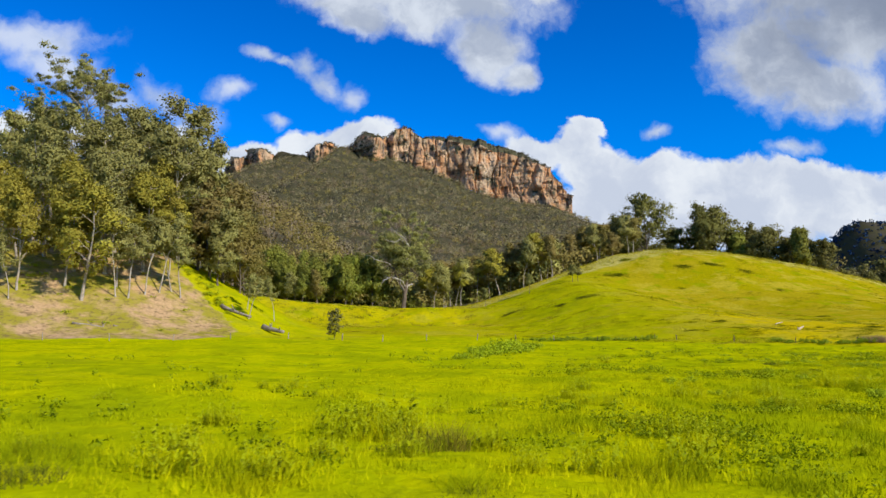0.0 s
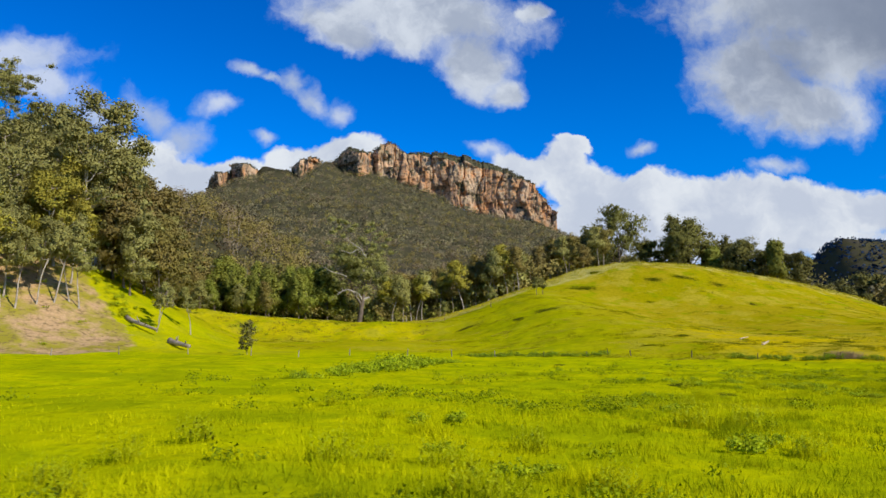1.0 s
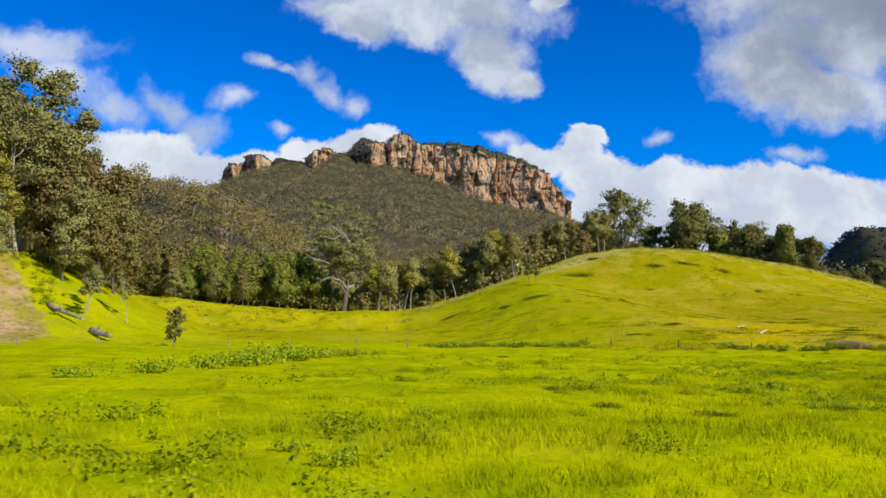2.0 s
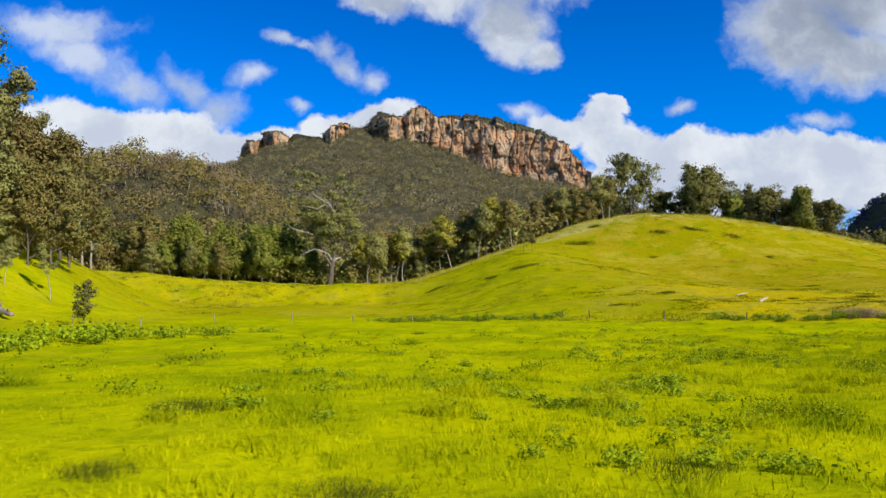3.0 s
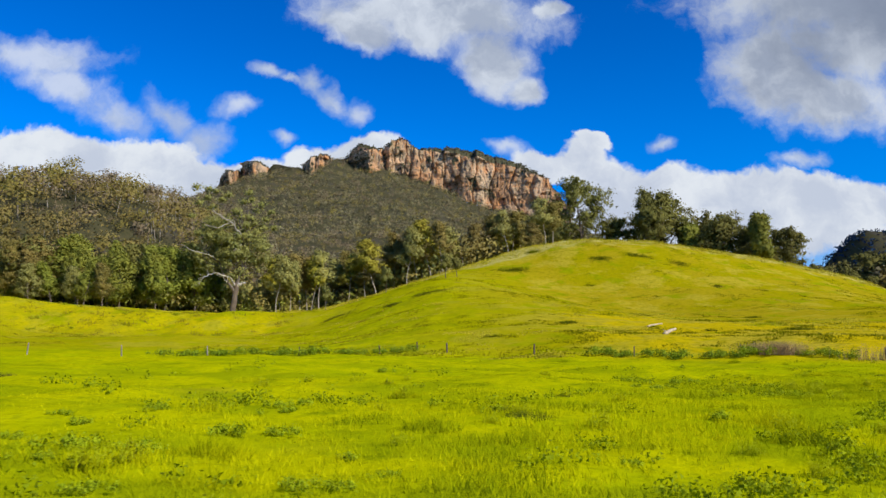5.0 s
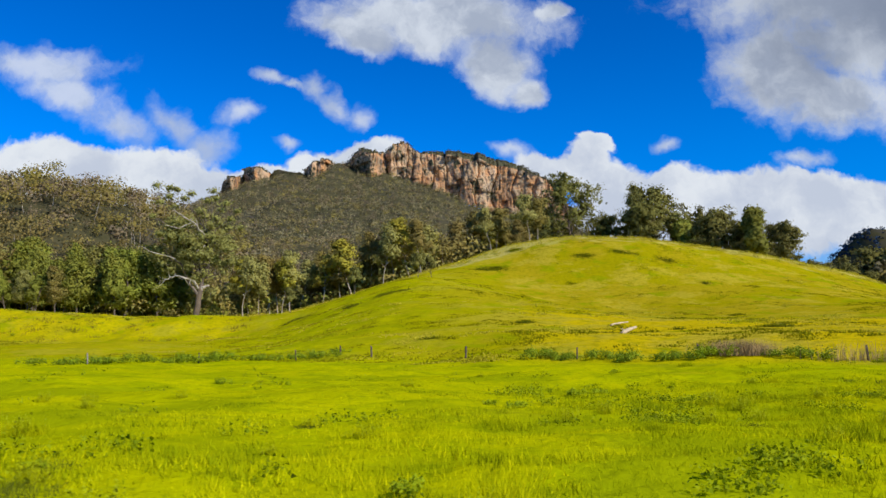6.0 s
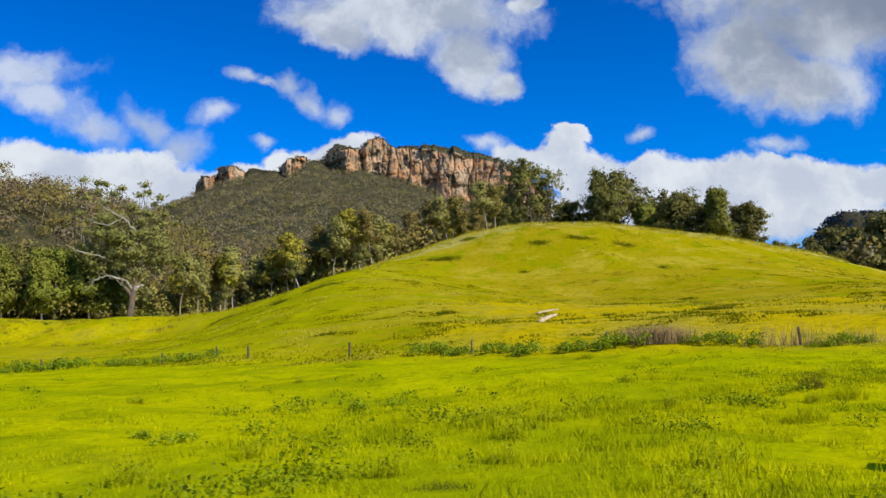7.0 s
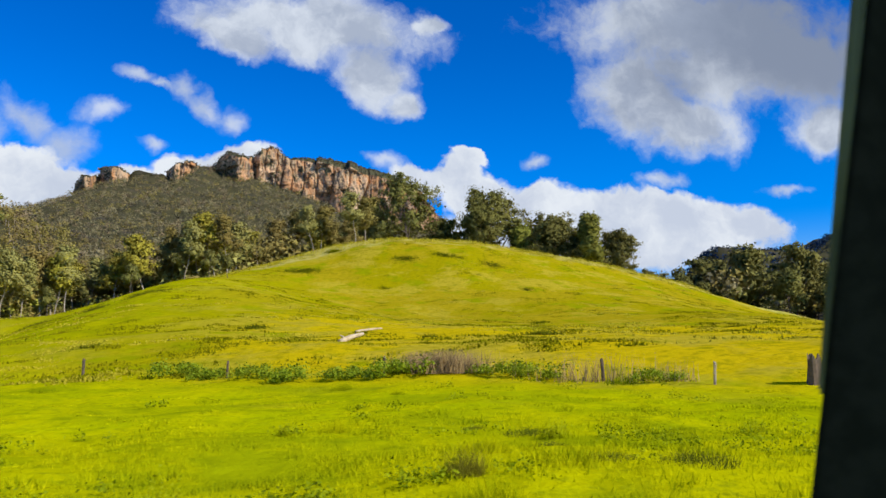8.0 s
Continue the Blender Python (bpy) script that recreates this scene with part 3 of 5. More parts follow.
def tubes(lines, sides=6):
    """Tapered tubes along lines of (point, radius)."""
    vs, fs, base = [], [], 0
    ring = np.linspace(0, 2 * np.pi, sides, endpoint=False)
    for line in lines:
        pts = np.array([p for p, _ in line], float)
        d = np.gradient(pts, axis=0)
        d /= np.linalg.norm(d, axis=1)[:, None] + 1e-9
        for i, (p, r) in enumerate(line):
            a = np.cross(d[i], (0.31, 0.95, 0.1))
            a /= np.linalg.norm(a) + 1e-9
            b = np.cross(d[i], a)
            vs.append(pts[i] + r * (np.cos(ring)[:, None] * a + np.sin(ring)[:, None] * b))
        for i in range(len(line) - 1):
            for j in range(sides):
                q, n = base + i * sides + j, base + i * sides + (j + 1) % sides
                fs.append((q, n, n + sides, q + sides))
        base += len(line) * sides
    return np.concatenate(vs), np.array(fs)


def bough(rng, start, way, length, radius, bend=0.25, rise=0.3, steps=6):
    p, d, line = np.array(start, float), np.array(way, float), []
    d /= np.linalg.norm(d)
    for i in range(steps + 1):
        f = i / steps
        line.append((p.copy(), radius * (1 - 0.8 * f)))
        d = d + rng.normal(size=3) * bend + np.array([0, 0, rise * 0.35])
        d /= np.linalg.norm(d)
        p = p + d * length / steps
    return line


def make_tree(name, seed, tall, stem, spread, bare, limbs, clump, per, leaf, bark, leaves, label, lean=0.06, forks=5, squash=0.6, thin_top=1.0, bark_sides=4):
    """A tree at the origin: tapered trunk and limbs in one mesh, crown of leaf sprays in another.
    bare: the share of the height below the first limb; clump: the radius of a leaf clump."""
    rng = np.random.default_rng(seed)
    ob = thing(name, label, "tree")
    trunk = bough(rng, (0, 0, -0.4), (rng.normal() * lean, rng.normal() * lean, 1), tall * 0.86, stem, 0.07, 0.35, 9)
    trunk[0] = (trunk[0][0], stem * 1.35)
    lines, twigs, tips = [trunk], [], [trunk[-1][0], trunk[-2][0]]
    for k in range(limbs):
        f = bare + (1 - bare) * (k + rng.random()) / limbs
        i = min(f * 9, 8.99)
        p = trunk[int(i)][0] * (1 - i % 1) + trunk[int(i) + 1][0] * (i % 1)
        az = k * 2.4 + rng.normal() * 0.4
        reach = spread * (1.0 - 0.55 * ((f - bare) / (1 - bare)) ** 1.5) * rng.uniform(0.7, 1.15)
        limb = bough(rng, p, (math.cos(az), math.sin(az), rng.uniform(0.25, 0.9)), reach, stem * (0.62 - 0.4 * f), 0.2, 0.35, 6)
        lines.append(limb)
        tips += [limb[-1][0], limb[4][0]]
        for j in range(forks):
            s = limb[rng.integers(2, 6)]
            w = limb[-1][0] - limb[0][0] + rng.normal(size=3) * reach * 0.7
            twig = bough(rng, s[0], w, reach * rng.uniform(0.3, 0.6), s[1] * 0.6, 0.25, 0.3, 2)
            twigs.append(twig)
            tips += [twig[-1][0], twig[-2][0]][:1 + j % 2]
    tips = np.array(tips)
    tips = tips[tips[:, 2] > bare * tall * 0.6]
    v, f = tubes(lines, bark_sides)
    tv, tf = tubes(twigs, 3)
    v, f = np.concatenate([v, tv]), np.concatenate([f, tf + len(v)])
    part("trunk", mesh_of("trunk", v, f, bark, True), ob)
    radius = clump * rng.uniform(0.6, 1.25, len(tips)) * np.where(tips[:, 2] > tall * 0.75, thin_top, 1.0)
    v, f, out = leaf_quads(rng, tips, radius, per, leaf, squash, heart=tips.mean(0) - np.array([0, 0, 0.1 * tall]))
    part("crown", mesh_of("crown", v, f, leaves, normals=out), ob)
    return ob


def stand(ob, x, y, size=1.0, turn=0.0, sink=0.0, wide=1.0):
    return pose(x, y, float(land_height(x, y)) - sink, 0, 0, turn) @ Matrix.Diagonal((size * wide, size * wide, size, 1))


def grove(kinds, spots, group, seed, labels=None):
    """Stands copies of the trees in kinds at spots (x, y, height factor)."""
    rng = random.Random(seed)
    used = set()
    for i, (x, y, s) in enumerate(spots):
        k = kinds[i % len(kinds)]
        m = stand(k, x, y, s, rng.uniform(0, 360), 0.0, rng.uniform(0.85, 1.15))
        if k.name in used or k.get("placed"):
            ob = copy_thing(k, m)
            ob.matrix_basis = m
        else:
            ob = k
            k.matrix_basis = m
        used.add(k.name)
        k["placed"] = 1
        tagged(ob, group=group)


def strip_of(seed, count, x0, x1, y0, y1, s0, s1):
    rng = random.Random(seed)
    return [(x0 + (x1 - x0) * (i + rng.random()) / count, rng.uniform(y0, y1), rng.uniform(s0, s1)) for i in range(count)]


gum_tall = [make_tree("gum_tree", 100 + i, 24, 0.34, 6.5, 0.36, 14, 1.5, 80, 0.195, M_PALE, M_GUM, "tall gum tree with pale trunk and grey-green crown", lean=0.1, thin_top=0.9) for i in range(3)]
gum_olive = [make_tree("gum_tree", 110 + i, 19, 0.24, 5.2, 0.28, 13, 1.4, 82, 0.19, M_PALE, M_OLIVE, "slim gum tree with pale trunk and olive crown", lean=0.1) for i in range(3)]
gum_slim = [make_tree("gum_sapling", 120 + i, 13, 0.14, 3.0, 0.45, 8, 0.8, 80, 0.13, M_PALE, M_GUM, "slender young gum with bare pale trunk", lean=0.14) for i in range(3)]
gum_crown = make_tree("gum_tree", 131, 33, 0.42, 12.5, 0.76, 14, 1.2, 150, 0.15, M_PALE, M_GUM, "tallest gum with an open spreading crown over the grove", forks=7, squash=0.5, thin_top=0.9)
dark_gum = [make_tree("gum_tree", 140 + i, 18, 0.3, 6.5, 0.24, 13, 1.7, 34, 0.38, M_BARK, M_DARKGUM, "dark-green gum with a broad rounded crown") for i in range(4)]
river_oak = [make_tree("river_oak", 150 + i, 17, 0.28, 4.2, 0.1, 15, 1.3, 56, 0.27, M_BARK, M_OAK, "dense green river oak at the edge of the paddock", squash=1.0) for i in range(4)]
hill_gum = [make_tree("gum_tree", 160 + i, 19, 0.34, 9.0, 0.2, 16, 1.5, 54, 0.26, M_BARK, M_DARKGUM, "gum tree with a wide billowing crown behind the hill", forks=6, squash=0.7) for i in range(4)]

low_gum = [make_tree("gum_tree", 220 + i, 17, 0.2, 4.6, 0.09, 17, 1.35, 64, 0.21, M_BARK, leaf, "leafy gum with foliage down to the ground") for i, leaf in enumerate((M_GUM, M_HILLGUM, M_HILLGUM))]

grove(gum_tall, [(-52, 126, 0.95), (-60, 120, 0.9), (-44, 133, 1.0), (-56, 140, 1.1), (-68, 132, 1.05), (-48, 148, 1.1), (-64, 150, 1.1)], "gum trees on the bank", 1)
grove(gum_olive, [(-49.6, 110, 0.95), (-57.5, 108, 0.85), (-46, 122, 0.9), (-54, 117, 0.95), (-64, 112, 0.9), (-43, 125, 0.7)], "gum trees on the bank", 2)
grove(gum_slim, [(-45.8, 112.2, 1.0), (-44.5, 113.1, 0.95), (-41.8, 117.7, 1.05), (-39.0, 119.1, 0.9), (-43.2, 116, 1.0), (-40.4, 119.5, 1.0), (-47, 115, 1.1), (-57.3, 105.7, 0.75), (-29.5, 121.8, 0.55), (-31, 127, 0.5), (-27.5, 131, 0.6)], "young gums on the bank", 3)
grove(gum_tall, [(-50, 118, 0.8), (-66, 124, 0.95), (-52, 166, 1.0), (-58, 128, 1.0), (-72, 146, 1.1), (-56, 164, 1.0), (-52, 156, 1.1)], "gum trees on the bank", 12)
grove(gum_olive, [(-47, 128, 0.9), (-62, 116, 0.8), (-64, 172, 0.85), (-53, 112, 0.8), (-49, 142, 0.9)], "gum trees on the bank", 13)
grove(gum_tall[:1] + gum_olive[:1], strip_of(14, 9, -98, -68, 165, 214, 0.75, 1.0) + strip_of(24, 8, -82, -48, 140, 162, 1.1, 1.3), "gum trees on the bank", 14)
grove([low_gum[0], river_oak[0], low_gum[1]], strip_of(25, 9, -66, -34, 222, 240, 0.5, 0.68), "gum trees on the bank", 25)
grove(low_gum, [(-39, 158, 1.1), (-43, 163, 1.3), (-37, 149, 0.95), (-43, 140, 1.35), (-42, 152, 1.35), (-40, 137, 1.1), (-37.5, 133, 0.85), (-35.5, 140, 0.9), (-40, 146, 1.2)], "gum trees on the bank", 41)
grove([gum_crown], [(-59, 132, 0.94)], "gum trees on the bank", 4)


# trees along the terrace, behind the hill and on the eastern flank
grove(river_oak, strip_of(5, 20, -56, -18, 234, 250, 0.8, 1.1), "river oaks along the terrace", 5)
curtain = [make_tree("gum_tree", 210 + i, 16, 0.17, 3.4, 0.38, 11, 1.35, 44, 0.25, M_PALE, leaf, "slender gum with pale trunk at the edge of the woods") for i, leaf in enumerate((M_HILLGUM, M_OLIVE, M_GUM, M_HILLGUM))]
grove(curtain, strip_of(18, 20, 0, 38, 262, 284, 0.95, 1.2) + strip_of(19, 16, 18, 70, 282, 318, 0.9, 1.1), "gum trees along the terrace", 17)
grove(low_gum, strip_of(17, 8, -78, -52, 232, 246, 0.7, 1.0), "gum trees along the terrace", 42)
grove(curtain, strip_of(6, 7, -5, 6, 250, 264, 0.85, 1.05) + strip_of(7, 14, 14, 66, 282, 330, 0.9, 1.15), "gum trees along the terrace", 36)
grove(dark_gum, strip_of(8, 10, -110, -58, 225, 262, 0.7, 1.0) + [(-38, 250, 0.95), (-26, 256, 1.0)], "gum trees along the terrace", 6)
grove(hill_gum, [(83, 326, 1.62), (106, 322, 1.35), (113, 324, 1.68), (121, 322, 1.25), (76, 338, 1.1), (128, 300, 0.75), (139, 294, 0.95), (92, 338, 0.6), (98, 332, 0.55), (108, 330, 1.15), (133, 306, 0.7), (146, 308, 0.6), (68, 330, 0.9), (62, 325, 0.8), (54, 318, 0.75)], "gum trees behind the hill", 7)
grove(dark_gum, [(88, 334, 0.55), (95, 330, 0.5), (125, 314, 0.55), (136, 302, 0.5), (150, 298, 0.5), (99, 326, 0.62), (110, 318, 0.55), (122, 310, 0.6), (131, 298, 0.5), (140, 304, 0.6), (148, 296, 0.55), (157, 296, 0.6), (163, 292, 0.5), (86, 328, 0.6), (78, 330, 0.7), (155, 304, 0.55), (161, 308, 0.6), (166, 300, 0.55), (171, 296, 0.5), (143, 300, 0.5), (118, 328, 0.6), (64, 322, 0.6), (58, 314, 0.55)], "scrub behind the hill", 16)
grove(dark_gum, [(174, 312, 1.35), (182, 298, 1.35), (191, 293, 1.4), (178, 330, 1.3), (200, 300, 1.3), (188, 315, 1.4), (208, 310, 1.3), (167, 322, 1.05), (196, 328, 1.5), (214, 290, 1.2), (222, 306, 1.3), (160, 334, 0.9), (186, 286, 0.9), (196, 280, 0.95), (205, 284, 1.1), (178, 304, 1.0)], "gum trees past the hill", 8)
slim_top = make_tree("gum_tree", 171, 19, 0.3, 3.2, 0.3, 14, 1.5, 130, 0.4, M_BARK, M_OAK, "narrow upright green gum beside the wide crowns", squash=1.1)
grove([slim_top], [(129.4, 287, 1.0), (117, 318, 1.1)], "gum trees behind the hill", 9)
hill_sapling = make_tree("gum_sapling", 181, 7.5, 0.09, 1.3, 0.45, 6, 0.8, 45, 0.22, M_BARK, M_DARKGUM, "thin young gum on the flank of the hill")
grove([hill_sapling], [(37.3, 230, 0.85), (24.5, 226.7, 0.9), (40, 236, 0.7), (12, 224, 0.8)], "saplings on the hill", 10)
scrub_tree = make_tree("small_tree", 191, 5.0, 0.05, 1.25, 0.2, 16, 0.34, 15, 0.10, M_BARK, M_DARKGUM, "small dark bushy tree standing alone in the paddock", squash=0.9)
grove([scrub_tree], [(-15.4, 114.8, 1.05)], "", 11)
bare_gum = make_tree("dead_gum", 201, 11, 0.36, 3.0, 0.4, 7, 0.5, 6, 0.2, M_PALE, M_GUM, "bleached dead gum with a forked white trunk", forks=3)
grove([bare_gum], [(-63, 216, 1.15), (-65.5, 217, 1.3), (-75, 262, 1.1), (-66, 270, 1.0), (-62, 268, 0.9)], "dead gums", 15)


M_OLDBARK = material("old_gum_bark", two_tone((0.19, 0.14, 0.095), (0.12, 0.09, 0.065), 0.8, (0.10, 0.08, 0.06)), 0.9, lambda t: (fbm(t, place(t), 4.0).outputs[0], 0.7, 0.08))

M_OLDGUM = material("old_gum_leaves", leafy((0.30, 0.31, 0.078), (0.47, 0.455, 0.125), (0.37, 0.35, 0.10)), 0.8, thin=0.3, gloss=0.08, up=0.8)
M_BLEACHED = material("bleached_wood", two_tone((0.52, 0.46, 0.38), (0.38, 0.33, 0.27), 1.0, (0.22, 0.18, 0.14)), 0.85, lambda t: (fbm(t, place(t), 6.0).outputs[0], 0.5, 0.04))


def dying_gum():
    """The old gum: stout pale trunk, bleached boughs reaching west, a broken crown of tufts."""
    rng = np.random.default_rng(7)
    ob = thing("old_gum_tree", "old gum with stout pale trunk and bleached bare boughs", "tree")

    def limb(name, mat, label, *points):
        line = [(np.array(p[:3], float), p[3]) for p in points]
        fine = []
        for (p, r), (q, w) in zip(line, line[1:]):
            fine += [(p * (1 - f) + q * f + rng.normal(size=3) * 0.12 * (f > 0), r * (1 - f) + w * f) for f in (0, 0.34, 0.67)]
        fine.append(line[-1])
        fine = [(p, r * (0.62 if label else 1.0)) for p, r in fine]
        twigs = [bough(rng, fine[k][0], rng.normal(size=3) + np.array([-0.4, 0, 0.1]), 2.2, fine[k][1] * 0.45, 0.4, 0.0, 5) for k in range(3, len(fine), 1)] if label else []
        v, f = tubes([fine] + twigs, 9)
        part(name, mesh_of(name, v, f, mat, True), ob, label)

    limb("trunk", M_OLDBARK, "", (0, 0, -0.5, 0.95), (0, 0, 0.8, 0.72), (0.4, 0, 4, 0.62), (0.75, 0, 6.4, 0.62), (0.9, 0, 7.4, 0.4))
    limb("stub", M_BLEACHED, "", (0.7, -0.1, 6.2, 0.42), (1.7, -0.4, 6.9, 0.32), (2.6, -0.6, 7.2, 0.24), (2.62, -0.6, 7.2, 0.02))
    limb("stem", M_BARK, "", (0.8, 0, 6.8, 0.44), (1.4, 0, 9.5, 0.37), (1.9, 0.1, 11.6, 0.33), (2.1, 0, 15, 0.29), (2.2, 0, 18, 0.22), (2.4, 0, 20, 0.16), (2.9, 0, 23, 0.11), (3.1, 0, 27.5, 0.04))
    limb("stem", M_BARK, "", (0.3, 0, 5.0, 0.38), (-1.2, -0.3, 7.2, 0.31), (-2.3, -0.4, 9.2, 0.27), (-3.1, -0.5, 11.6, 0.2), (-4.6, -0.6, 12.8, 0.1), (-7, -0.5, 15, 0.05))
    limb("bare_bough", M_BLEACHED, "bleached bare bough", (0.5, -0.2, 6.4, 0.38), (-0.6, -0.8, 8.3, 0.36), (-2.5, -1.6, 8.7, 0.32), (-4.4, -2.0, 9.2, 0.28), (-5.6, -2.2, 8.9, 0.2), (-6.8, -2.4, 8.0, 0.12), (-7.6, -2.4, 6.6, 0.04))
    limb("bare_bough", M_BLEACHED, "bleached bare bough", (2.1, -0.2, 16.8, 0.30), (0.9, -2.0, 18.9, 0.28), (-0.6, -3.0, 20.5, 0.26), (-2.5, -3.6, 21.5, 0.23), (-4.4, -4.0, 22.6, 0.16), (-5.4, -4.0, 23.6, 0.04))
    limb("bare_bough", M_BLEACHED, "bleached bare bough", (-1.5, -3.6, 20.6, 0.12), (-4.2, -4.0, 19.2, 0.18), (-6.9, -4.2, 19.8, 0.07))
    limb("bare_bough", M_BLEACHED, "bleached bare bough", (-4.6, -2.2, 12.8, 0.14), (-9.2, -3.0, 14.0, 0.17), (-11.9, -3.4, 15.3, 0.06))
    limb("bare_bough", M_BLEACHED, "bleached bare bough", (1.6, -1.0, 16.2, 0.15), (0.0, -3.2, 14.7, 0.15), (-1.1, -3.4, 13.0, 0.06))
    spread = rng.normal(size=(105, 3))
    spread = spread / np.linalg.norm(spread, axis=1)[:, None] * rng.random((105, 1)) ** 0.5 * np.array([10, 5.5, 8.0]) + np.array([-0.5, 0.5, 16.5])
    tufts = np.array([(-8.7, 0, 29.2), (-5.9, 1, 29.0), (-4.6, 0, 28.6), (-1.5, 1, 28.0), (3.2, 0, 28.5), (2.0, 0, 26.4), (6.0, 0, 26.0), (5.0, 1, 24.6), (-3, 0, 26.6), (-6.2, 1, 27.0), (-8, 0, 25.6), (8.6, 1, 24.4), (7.0, 0, 22.4), (0.4, 1, 24.2), (3.8, 1, 27.2), (-5.0, 1, 24.8), (9.0, 0, 20.5), (-9.5, 0, 22.5)], float)
    limbs = []
    for goal, thick in [(p, 0.11) for p in spread[::2]] + [(p, 0.09) for p in tufts]:
        root = np.array((2.1, 0.1, min(19.0, max(9.0, goal[2] - rng.uniform(5, 11)))))
        mid = root * 0.5 + goal * 0.5 + rng.normal(size=3) * 1.0 + np.array([-0.12 * (goal[0] - 2), 0, 1.0 - 0.1 * abs(goal[0] - 2)])
        limbs.append([(root, thick), (mid, thick * 0.6), (goal, 0.03)])
    v, f = tubes(limbs, 4)
    part("limb", mesh_of("limb", v, f, M_BARK, True), ob)
    v, f, out = leaf_quads(rng, spread, 2.2 * rng.uniform(0.6, 1.2, len(spread)), 210, 0.24, 0.7)
    part("crown", mesh_of("crown", v, f, M_OLDGUM, normals=out), ob, "grey-green crown with gaps")
    v, f, out = leaf_quads(rng, tufts, 1.3 * rng.uniform(0.8, 1.2, len(tufts)), 130, 0.26, 0.6)
    part("upper_crown", mesh_of("upper_crown", v, f, M_OLDGUM, normals=out), ob, "sparse leaf tufts at the tree's top")
    ob.matrix_basis = stand(ob, -11.8, 239, 1.0, 21)


dying_gum()
grove([curtain[2]], [(-2.6, 243, 0.95), (0.2, 245.5, 0.85)], "gum trees along the terrace", 27)
hilltop = [(93.3, 329.1, 0.95), (97.5, 328.2, 1.07), (88.5, 319.9, 0.66), (123.7, 305.1, 1.16), (127.6, 305.8, 1.2), (128.8, 301.1, 1.0), (123.6, 321.0, 1.4), (77.1, 339.1, 1.4), (72.5, 343.8, 1.3), (66.6, 348.5, 1.2), (60.3, 349.1, 1.15), (104.8, 326.4, 1.3), (130.1, 294.2, 0.9), (138.2, 290.9, 0.95)]
grove([hill_gum[1], dark_gum[2], hill_gum[3], dark_gum[1]], hilltop, "gum trees behind the hill", 28)


# ---- far woods ----
def woods(name, seed, count, spot, tall, clumps, per, leaf, mats, label, stems=False, crown=0.33, flat=0.7, lift=0.68, soft=True):
    """Many small trees as one piece of stuff: spot(rng, n) gives x and y."""
    rng = np.random.default_rng(seed)
    x, y = spot(rng, count)
    z = rough_height(x, y) - 0.5
    h = rng.uniform(tall[0], tall[1], len(x))
    off = rng.normal(size=(len(x), clumps, 3)) * np.array([0.20, 0.20, 0.13])
    c = np.stack([x, y, z + h * lift], -1)[:, None, :] + off * h[:, None, None]
    r = np.repeat(h * crown, clumps) * rng.uniform(0.6, 1.1, len(x) * clumps)
    size = np.repeat(h * leaf, clumps)
    middle = np.repeat(np.stack([x, y, z + h * lift * 0.8], -1), clumps, 0)
    v, f, out = leaf_quads(rng, c.reshape(-1, 3), r, per, size, flat, 1.3, soft, middle)
    kind = rng.integers(0, len(mats), len(x))
    tone = rng.random(len(x))
    me = mesh_of(name, v, f, mats, normals=out)
    me.polygons.foreach_set("material_index", np.repeat(kind, clumps * per).astype(np.int32))
    me.attributes.new("tone", "FLOAT", "FACE").data.foreach_set("value", np.repeat(tone, clumps * per).astype(np.float32))
    ob = tagged(new(name, me), label, "trees", kind="stuff")
    if stems:
        a = np.linspace(0, 2 * np.pi, 3, endpoint=False)
        ring = np.stack([np.cos(a), np.sin(a), 0 * a], -1)
        some = rng.random(len(x)) < 0.35
        x, y, z, h = x[some], y[some], z[some], h[some]
        base, w = np.stack([x, y, z], -1), h * 0.009
        tip = base + np.stack([rng.normal(size=len(x)) * 0.06 * h, rng.normal(size=len(x)) * 0.06 * h, h * 0.62], -1)
        v = np.concatenate([base[:, None] + ring * w[:, None, None], tip[:, None] + ring * w[:, None, None] * 0.4], 1).reshape(-1, 3)
        k = np.arange(len(x))[:, None, None] * 6
        q = np.array([(0, 1, 4, 3), (1, 2, 5, 4), (2, 0, 3, 5)])
        tagged(new(name + "_stems", mesh_of(name + "_stems", v, (k + q).reshape(-1, 4), M_PALE)), "thin pale trunks among the woods", "tree trunks", kind="stuff")
    return ob


def box(x0, x1, y0, y1, keep=None):
    def spot(rng, n):
        x, y = rng.uniform(x0, x1, n), rng.uniform(y0, y1, n)
        if keep is not None:
            k = keep(x, y)
            x, y = x[k], y[k]
        return x, y
    return spot


def fan(r0, r1, a0, a1):
    """A fan of ground seen from the track: distance and bearing in degrees east of north."""
    def spot(rng, n):
        r = np.sqrt(rng.uniform(r0 * r0, r1 * r1, n))
        a = np.radians(rng.uniform(a0, a1, n))
        return 25 + r * np.sin(a), 40 + r * np.cos(a)
    return spot


woods("hillside_woods", 31, 1900, box(-330, -10, 248, 540, lambda x, y: (y > 262 - 0.1 * x * (x < -60) - 20 * (x < -70)) & (x > 30 - 0.66 * y)), (8, 18), 1, 130, 0.036, [M_HILLGUM, M_OLIVEWOOD, M_BROWNWOOD, M_HILLGUM], "olive gum woods covering the near hillside", True, crown=0.44, flat=0.72, lift=0.5, soft=False)
woods("terrace_woods", 38, 330, box(-85, 50, 244, 300, lambda x, y: (np.hypot(x + 13, y - 239) > 9) & ((x < -2) | (y > 272))), (8, 13), 5, 30, 0.05, [M_HILLGUM, M_GUM, M_HILLGUM, M_DARKGUM], "dense olive gum woods behind the terrace", True, crown=0.42, lift=0.5)
